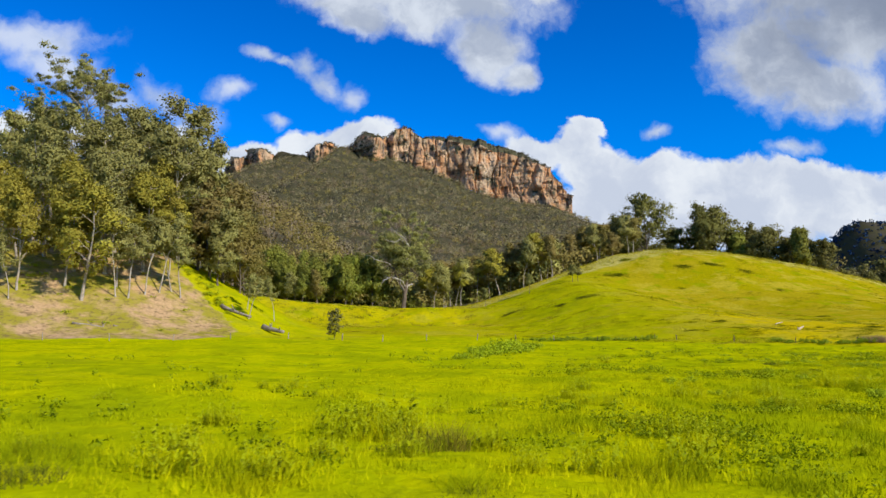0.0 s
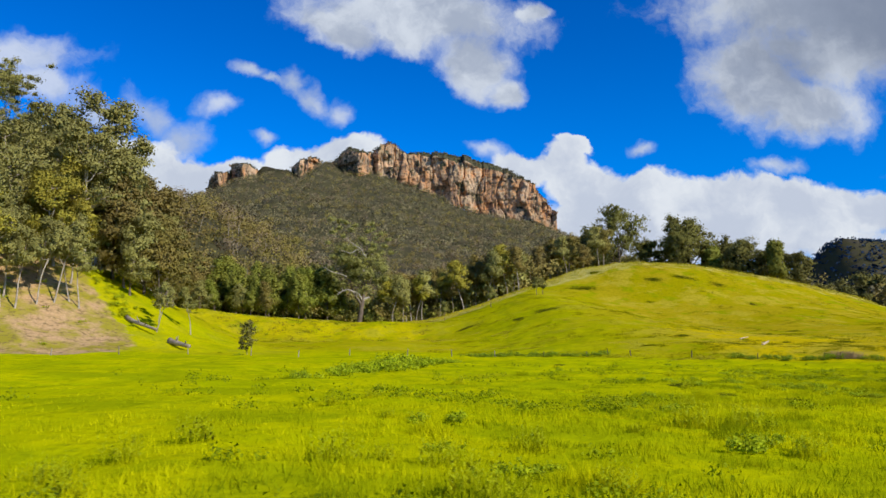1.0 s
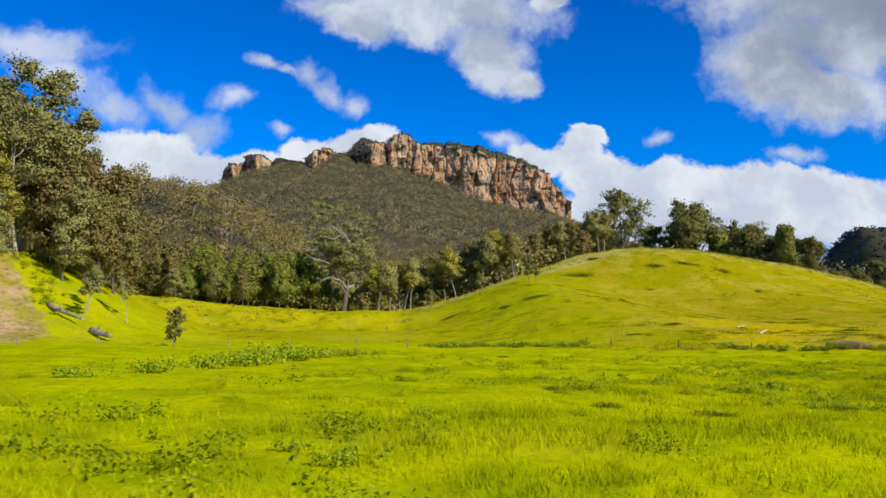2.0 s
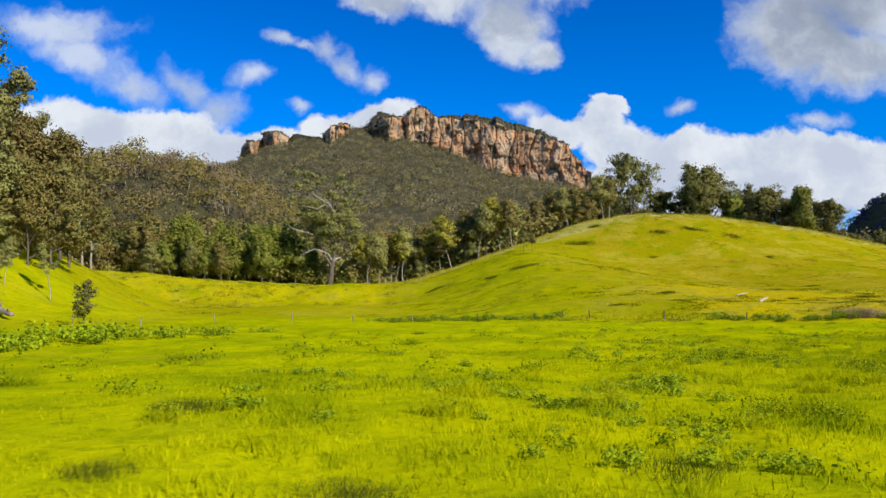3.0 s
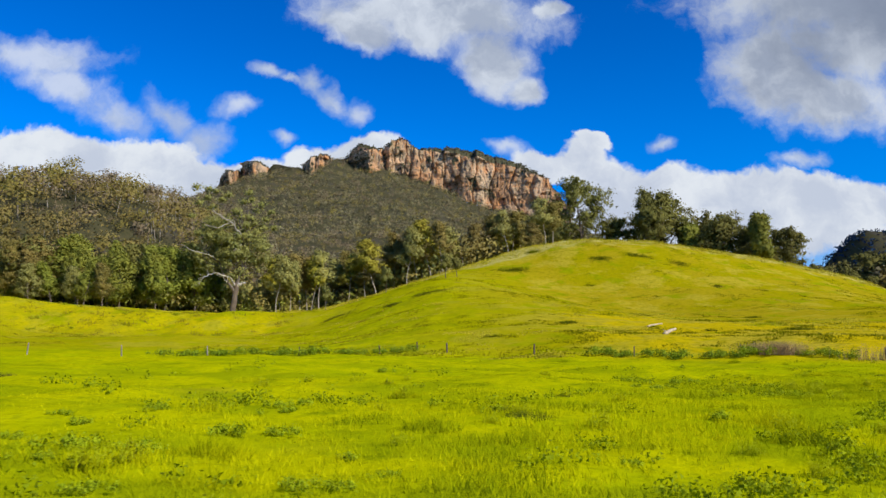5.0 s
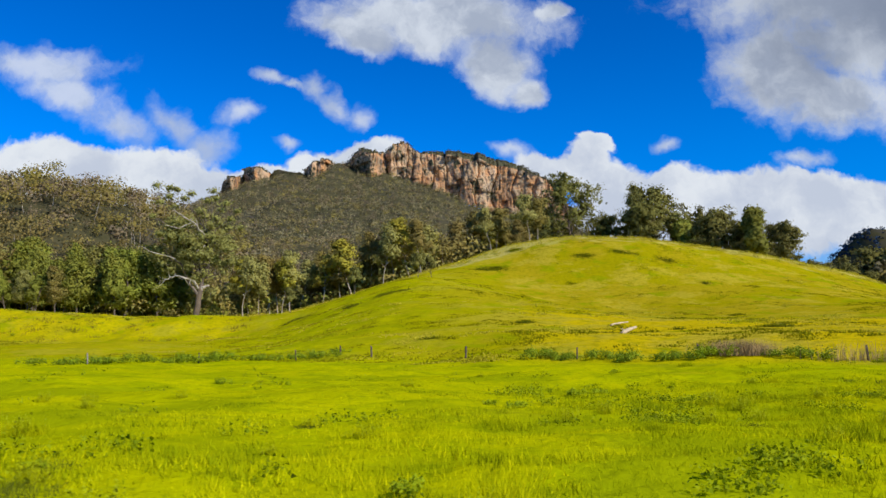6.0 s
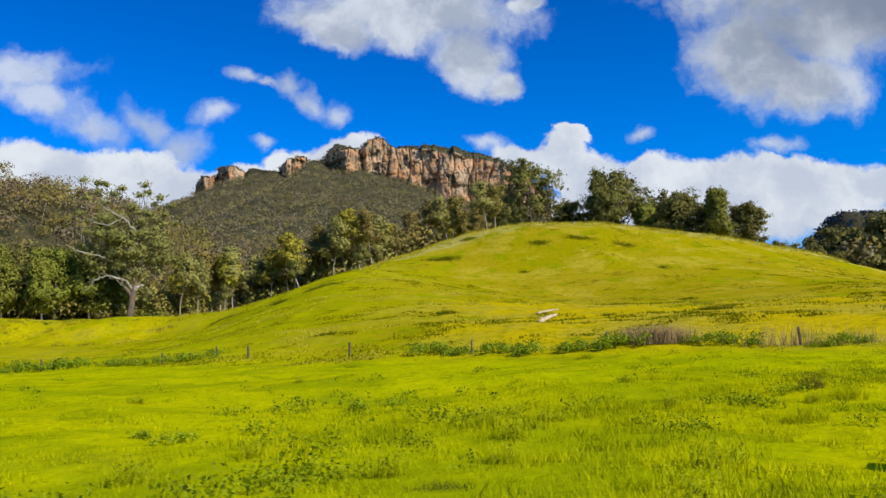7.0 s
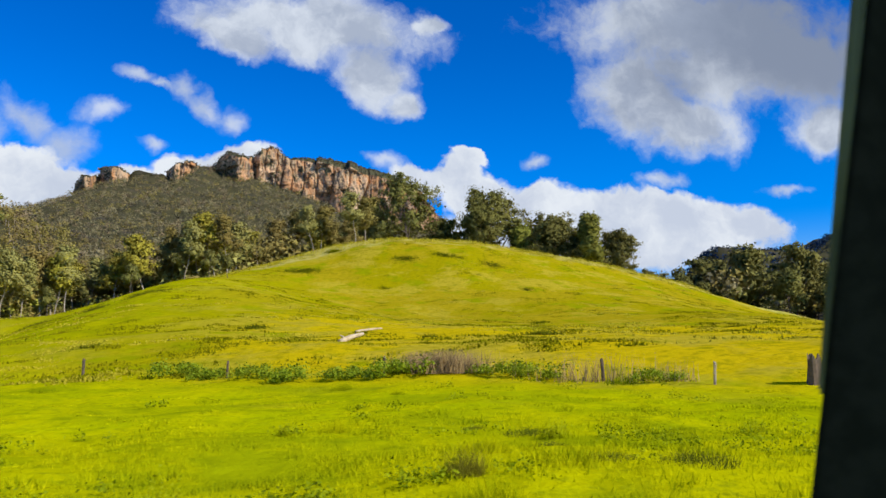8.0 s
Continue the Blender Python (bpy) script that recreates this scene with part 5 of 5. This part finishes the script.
pasture("rank_grass", 52, 70000, 8, 7.0, 80, 0.20, M_RANK, "darker rank grass in patches, partly standing for shaded gaps", lambda x, y: lattice(x, y, 2.6, 41) + 0.6 * lattice(x, y, 1.1, 42) + 0.7 * lattice(x, y, 9, 43) > 0.55)


def hill_grass(name, seed, count, tall, wide, mat, label, patch):
    """Tussocks over the round hill and the terrace's face."""
    rng = np.random.default_rng(seed)
    x, y = rng.uniform(-55, 150, count), 122 + 150 * rng.random(count) ** 1.5
    keep = patch(x, y) & (y > 122 - 0.5 * (x - 45)) & (y < 255 + 20 * sm((x - 10) / 50))
    x, y = np.repeat(x[keep], 9), np.repeat(y[keep], 9)
    x, y = x + rng.normal(size=len(x)) * 0.5, y + rng.normal(size=len(x)) * 0.25
    v, f = blades(rng, np.c_[x, y, rough_height(x, y) - 0.05], tall * rng.uniform(0.5, 1.2, len(x)), np.full(len(x), wide), 0.35)
    tagged(new(name, mesh_of(name, v, f, mat)), label, "grass", kind="stuff")


hill_grass("crest_grass", 63, 52000, 0.65, 0.06, M_STRAW, "pale seeding grass along the hill's crest", lambda x, y: (np.abs(y - np.interp(x, (0, 20, 40, 58, 170), (226, 243, 262, 270, 264))) < 9) & (x > 2) & (lattice(x, y, 6, 75) > -0.5))
hill_grass("bank_tussock_grass", 64, 16000, 0.55, 0.10, M_BROWNTUFT, "ochre-brown tufts over the terrace's face", lambda x, y: (y > 192) & (y < 217) & (x < 8) & (lattice(x, y, 2.0, 78) + 0.5 * lattice(x, y, 6, 79) > 0.15))
hill_grass("hill_tufts", 65, 30000, 0.18, 0.18, M_HILLTUFT, "olive grass tufts over the hill", lambda x, y: (lattice(x, y, 2.2, 81) + 0.7 * lattice(x, y, 8, 82) > 0.35) & ((x > 8) | (x < -12)))
hill_grass("straw_tufts", 66, 26000, 0.18, 0.18, M_STRAW, "pale straw tufts over the hill", lambda x, y: (lattice(x, y, 2.6, 83) + 0.8 * lattice(x, y, 11, 84) > 0.55) & (x > 8))
hill_grass("tussock_grass", 62, 20000, 0.20, 0.10, M_TUSSOCK, "dark green tussocks dotted over the hill", lambda x, y: lattice(x * 0.7, y, 1.8, 73) + 0.6 * lattice(x, y, 14, 74) > 0.82)


def sedge_patches(spots):
    """Dark low sedge in flat patches on the hill: x, y, half width, half depth."""
    for i, (x0, y0, wide, deep) in enumerate(spots):
        rng = np.random.default_rng(300 + i)
        n = int(260 * wide * deep)
        x, y = rng.normal(size=n) * wide * 0.5, rng.normal(size=n) * deep * 0.5
        c, s = math.cos(-0.45), math.sin(-0.45)
        x, y = x0 + x * c - y * s, y0 + x * s + y * c
        v, f = blades(rng, np.c_[x, y, rough_height(x, y) - 0.05], 0.36 * rng.uniform(0.4, 1.2, n), np.full(n, 0.09), 0.8)
        tagged(new("sedge_patch", mesh_of("sedge_patch", v, f, M_SEDGE)), "dark green sedge patch on the grassy hill", "sedge", "sedge on the hill", kind="stuff")


M_SEDGE = material("sedge", leafy((0.15, 0.17, 0.004), (0.24, 0.26, 0.006), (0.18, 0.19, 0.006)), 0.9, thin=0.2, gloss=0.0, up=1.6)
sedge_patches([(53.4, 247.5, 4, 2.6), (34.6, 193.5, 2.4, 2.2), (52.2, 151.2, 1.3, 0.8), (75, 248.5, 2.6, 1.6), (84, 248.5, 3.4, 1.6), (92.5, 244.8, 2.6, 1.6), (74, 138.4, 1.6, 0.8), (16.9, 203.3, 2, 1.6), (28.1, 192.4, 1.6, 1.2), (69.3, 233, 1.2, 1), (84.9, 180, 1.4, 0.9), (96, 227.7, 1.4, 1), (42.5, 137.9, 1, 0.6), (60, 262, 2, 1.2), (66, 141, 0.8, 0.5)])


def car_door():
    """The front door of a car at the end of the track: a black window pillar over a dark door panel."""
    ob = thing("car_door", "dark car door with a black window pillar and grey seal", "car door")
    ahead, out = Vector((0.585, 0.811, 0)), Vector((0.811, -0.585, 0))
    foot = Vector((58.683, 81.675, 0))

    def beam(name, low, high, w0, w1, deep, mat, label=""):
        bm = bmesh.new()
        rings = []
        for p, w in ((low, w0), (low * 0.5 + high * 0.5 + ahead * -0.004, (w0 + w1) / 2), (high, w1)):
            rings.append([bm.verts.new(p + out * a * w + ahead * b * deep) for a, b in ((0, 0), (1, 0), (1, 1), (0, 1))])
        for a, b in zip(rings, rings[1:]):
            for j in range(4):
                bm.faces.new((a[j], a[(j + 1) % 4], b[(j + 1) % 4], b[j]))
        bm.faces.new(rings[0][::-1])
        bm.faces.new(rings[-1])
        bmesh.ops.bevel(bm, geom=bm.edges[:], offset=0.004, segments=2, affect="EDGES")
        me = bpy.data.meshes.new(name)
        bm.to_mesh(me)
        bm.free()
        me.materials.append(mat)
        return part(name, me, ob, label)

    low, high = foot + Vector((0.0, 0.004, 1.30)), foot + Vector((0.044, -0.068, 1.80)) + out * 0.012
    beam("pillar", low, high, 0.16, 0.15, 0.10, M_BLACK)
    beam("window_seal", foot + Vector((0.012, -0.012, 1.44)) + out * 0.002, high - out * 0.013, 0.006, 0.012, 0.03, M_SEAL, "window seal in the green-grey of its highlight")
    beam("door_panel", foot + Vector((0, 0, 0.0)), foot + Vector((-0.004, 0.004, 1.298)), 0.30, 0.20, 0.85, M_BLACK)


M_BLACK = material("black_trim", two_tone((0.016, 0.018, 0.015), (0.024, 0.026, 0.022), 40.0), 0.9, gloss=0.0)
# the highlight along the seal is put into its green-grey colour
M_SEAL = material("window_seal", two_tone((0.16, 0.19, 0.10), (0.10, 0.12, 0.07), 9.0), 0.5)
car_door()


def tussock(seed, label, mat, tall, wide):
    rng = np.random.default_rng(seed)
    n = 420
    r, a = wide * rng.random(n) ** 0.6, rng.uniform(0, 6.28, n)
    f0 = np.c_[r * np.cos(a), r * np.sin(a), np.full(n, -0.05)]
    v, f = blades(rng, f0, tall * rng.uniform(0.5, 1.15, n) * (1.1 - 0.5 * r / wide), np.full(n, 0.013), 0.5)
    return tagged(new("grass_tussock", mesh_of("grass_tussock", v, f, mat)), label, "grass tussock")


M_BROWN = material("dead_weed", leafy((0.24, 0.20, 0.02), (0.38, 0.31, 0.04), (0.22, 0.22, 0.01)), 0.9, thin=0.2, gloss=0.0)
green_tussocks = [tussock(1, "yellow-green grass tussock in the pasture", M_GRASS, 0.42, 0.45), tussock(2, "green grass tussock in the pasture", M_RANK, 0.4, 0.6), tussock(3, "yellow-green grass tussock in the pasture", M_GRASS, 0.34, 0.7)]
brown_tussock = [tussock(4, "brown dead thistle clump among the grass", M_BROWN, 0.7, 0.38)]
rng_t = random.Random(77)
near_spots = [(-2.2, 9.1, 0.9), (-5.2, 10.7, 1.0), (2.6, 10.2, 1.0), (9.9, 21, 1.2), (51.3, 77.8, 0.9), (61.8, 92.7, 1.0), (60.9, 94.4, 0.9), (-2.6, 9.8, 1.1), (-2.2, 10.1, 0.9), (2.7, 11.2, 1.1), (3.1, 11.0, 0.9), (14.4, 28.8, 1.3), (13.8, 29.2, 1.0), (4.7, 14.2, 0.9), (-1.0, 14.8, 1.0), (-0.7, 15.1, 0.9), (0.3, 9.9, 0.8), (52.6, 98.3, 1.0), (61.9, 89.6, 0.9), (14, 27, 1.0), (16.2, 31, 0.9), (40.5, 62, 1.0), (36.5, 60.2, 1.0)]
for k in range(60):
    s = rng_t.uniform(-0.02, 1.06)
    r, a = 6.5 * 8 ** rng_t.random(), radians(rng_t.uniform(-32, 36))
    near_spots.append((58.3 * s + r * math.sin(a), 81 * s + r * math.cos(a), rng_t.uniform(0.6, 1.2)))
scatter(green_tussocks, near_spots, 24, "tussocks in the pasture")
scatter(brown_tussock, [(0.1, 13.4, 0.9), (-0.4, 12.9, 0.8), (60.2, 92.0, 0.7)], 25, "dead thistles in the pasture")


def herbs():
    """Low leafy herbs in loose patches through the near pasture."""
    rng = np.random.default_rng(88)
    n = 34000
    s = rng.uniform(-0.05, 1.07, n)
    r, a = 5.0 * 9 ** rng.random(n), np.radians(rng.uniform(-36, 40, n))
    x, y = 58.3 * s + r * np.sin(a), 81 * s + r * np.cos(a)
    keep = lattice(x, y, 1.7, 91) + 0.7 * lattice(x, y, 0.7, 92) + 0.5 * lattice(x, y, 6, 93) > 0.85
    x, y, r = x[keep], y[keep], r[keep]
    c = np.c_[x, y, rough_height(x, y) + 0.10]
    v, f, out = leaf_quads(rng, c, 0.16 + 0.004 * r, 16, 0.028 + 0.0008 * np.abs(0.81 * x - 0.583 * y), 0.8)
    tagged(new("herbs", mesh_of("herbs", v, f, M_HERB, normals=out)), "dark green leafy herbs among the grass", "herbs", kind="stuff")


M_HERB = material("herb_leaves", leafy((0.13, 0.19, 0.002), (0.46, 0.50, 0.006), (0.28, 0.34, 0.003), 0.8, dull=0.1), 0.8, thin=0.25, gloss=0.1)
herbs()


# ---- tall weeds beside the track ----
M_TALLWEED = material("tall_weed_leaves", leafy((0.34, 0.42, 0.002), (0.72, 0.72, 0.008), (0.58, 0.60, 0.004), dull=0.1), 0.8, thin=0.2, gloss=0.1, up=1.6)


def tall_weed(seed, tall, wide):
    """Upright leafy weeds: thin stems set with narrow rising leaves, over a skirt of blades."""
    rng = np.random.default_rng(seed)
    vs, fs, base = [], [], 0
    stems = 22
    foot = rng.normal(size=(stems, 2)) * wide * 0.4
    for x, y in foot:
        h = tall * rng.uniform(0.55, 1.1)
        n = 15
        f = np.sort(rng.random(n)) * 0.9 + 0.1
        lean = rng.normal(size=2) * 0.12
        p = np.c_[x + lean[0] * f * h, y + lean[1] * f * h, f * h]
        a = rng.uniform(0, 6.283, n)
        out = np.c_[np.cos(a), np.sin(a), rng.uniform(0.2, 1.0, n)]
        side = np.c_[-np.sin(a), np.cos(a), 0 * a]
        long = (0.13 * (1.15 - f))[:, None]
        v = np.stack([p - side * 0.022, p + side * 0.022, p + out * long], 1).reshape(-1, 3)
        vs.append(v)
        fs.append(np.arange(len(v)).reshape(-1, 3) + base)
        base += len(v)
    ob = thing("tall_weed", "tall yellow-green leafy weeds in the pasture", "weed")
    part("leaves", mesh_of("leaves", np.concatenate(vs), np.concatenate(fs), M_TALLWEED), ob)
    g0 = np.c_[rng.normal(size=(150, 2)) * wide * 0.5, np.full(150, -0.04)]
    v, f = blades(rng, g0, tall * rng.uniform(0.4, 0.9, 150), np.full(150, 0.016), 0.25)
    tagged(part("grass_skirt", mesh_of("grass_skirt", v, f, M_GRASS), ob), kind="stuff")
    return ob


tall_weeds = [tall_weed(400 + i, 0.62, 0.55) for i in range(4)]
rng_n = random.Random(31)
weed_spots = [(-3.2, 9.7, 1.1), (-2.0, 9.5, 1.0), (3.4, 11.3, 1.0), (2.1, 11.3, 1.0), (-1.7, 14.3, 1.2), (-0.6, 14.5, 1.1), (-0.9, 15.3, 1.2), (14.8, 28.5, 1.1), (13.6, 28.5, 1.0), (0.8, 13.6, 0.9), (4.2, 14.6, 0.9)]
weed_spots += [(rng_n.uniform(-9, 15), rng_n.uniform(8.8, 25), rng_n.uniform(0.5, 0.85)) for k in range(48)]
for k in range(90):
    s = rng_n.uniform(0.1, 1.06)
    r, a = 8 * 4 ** rng_n.random(), radians(rng_n.uniform(-32, 36))
    weed_spots.append((58.3 * s + r * math.sin(a), 81 * s + r * math.cos(a), rng_n.uniform(0.35, 0.75)))
# the hollows' shade is put into these blades' very dark colour
M_HOLLOW_SHADE = material("hollow_shade", leafy((0.08, 0.105, 0.004), (0.19, 0.22, 0.006), (0.12, 0.12, 0.008)), 0.8, thin=0.1, gloss=0.1)
shade_tussocks = [tussock(8 + i, "dark clump standing for shade in a hollow between tall weeds", M_HOLLOW_SHADE, 0.26, 0.62) for i in range(2)]
scatter(shade_tussocks, [(x, y, 0.5 + 0.22 * (i % 3)) for i, (x, y) in enumerate(SHADE_HOLLOWS)], 34, "sedge in the pasture")
scatter(tall_weeds, weed_spots, 33, "tall weeds in the pasture")
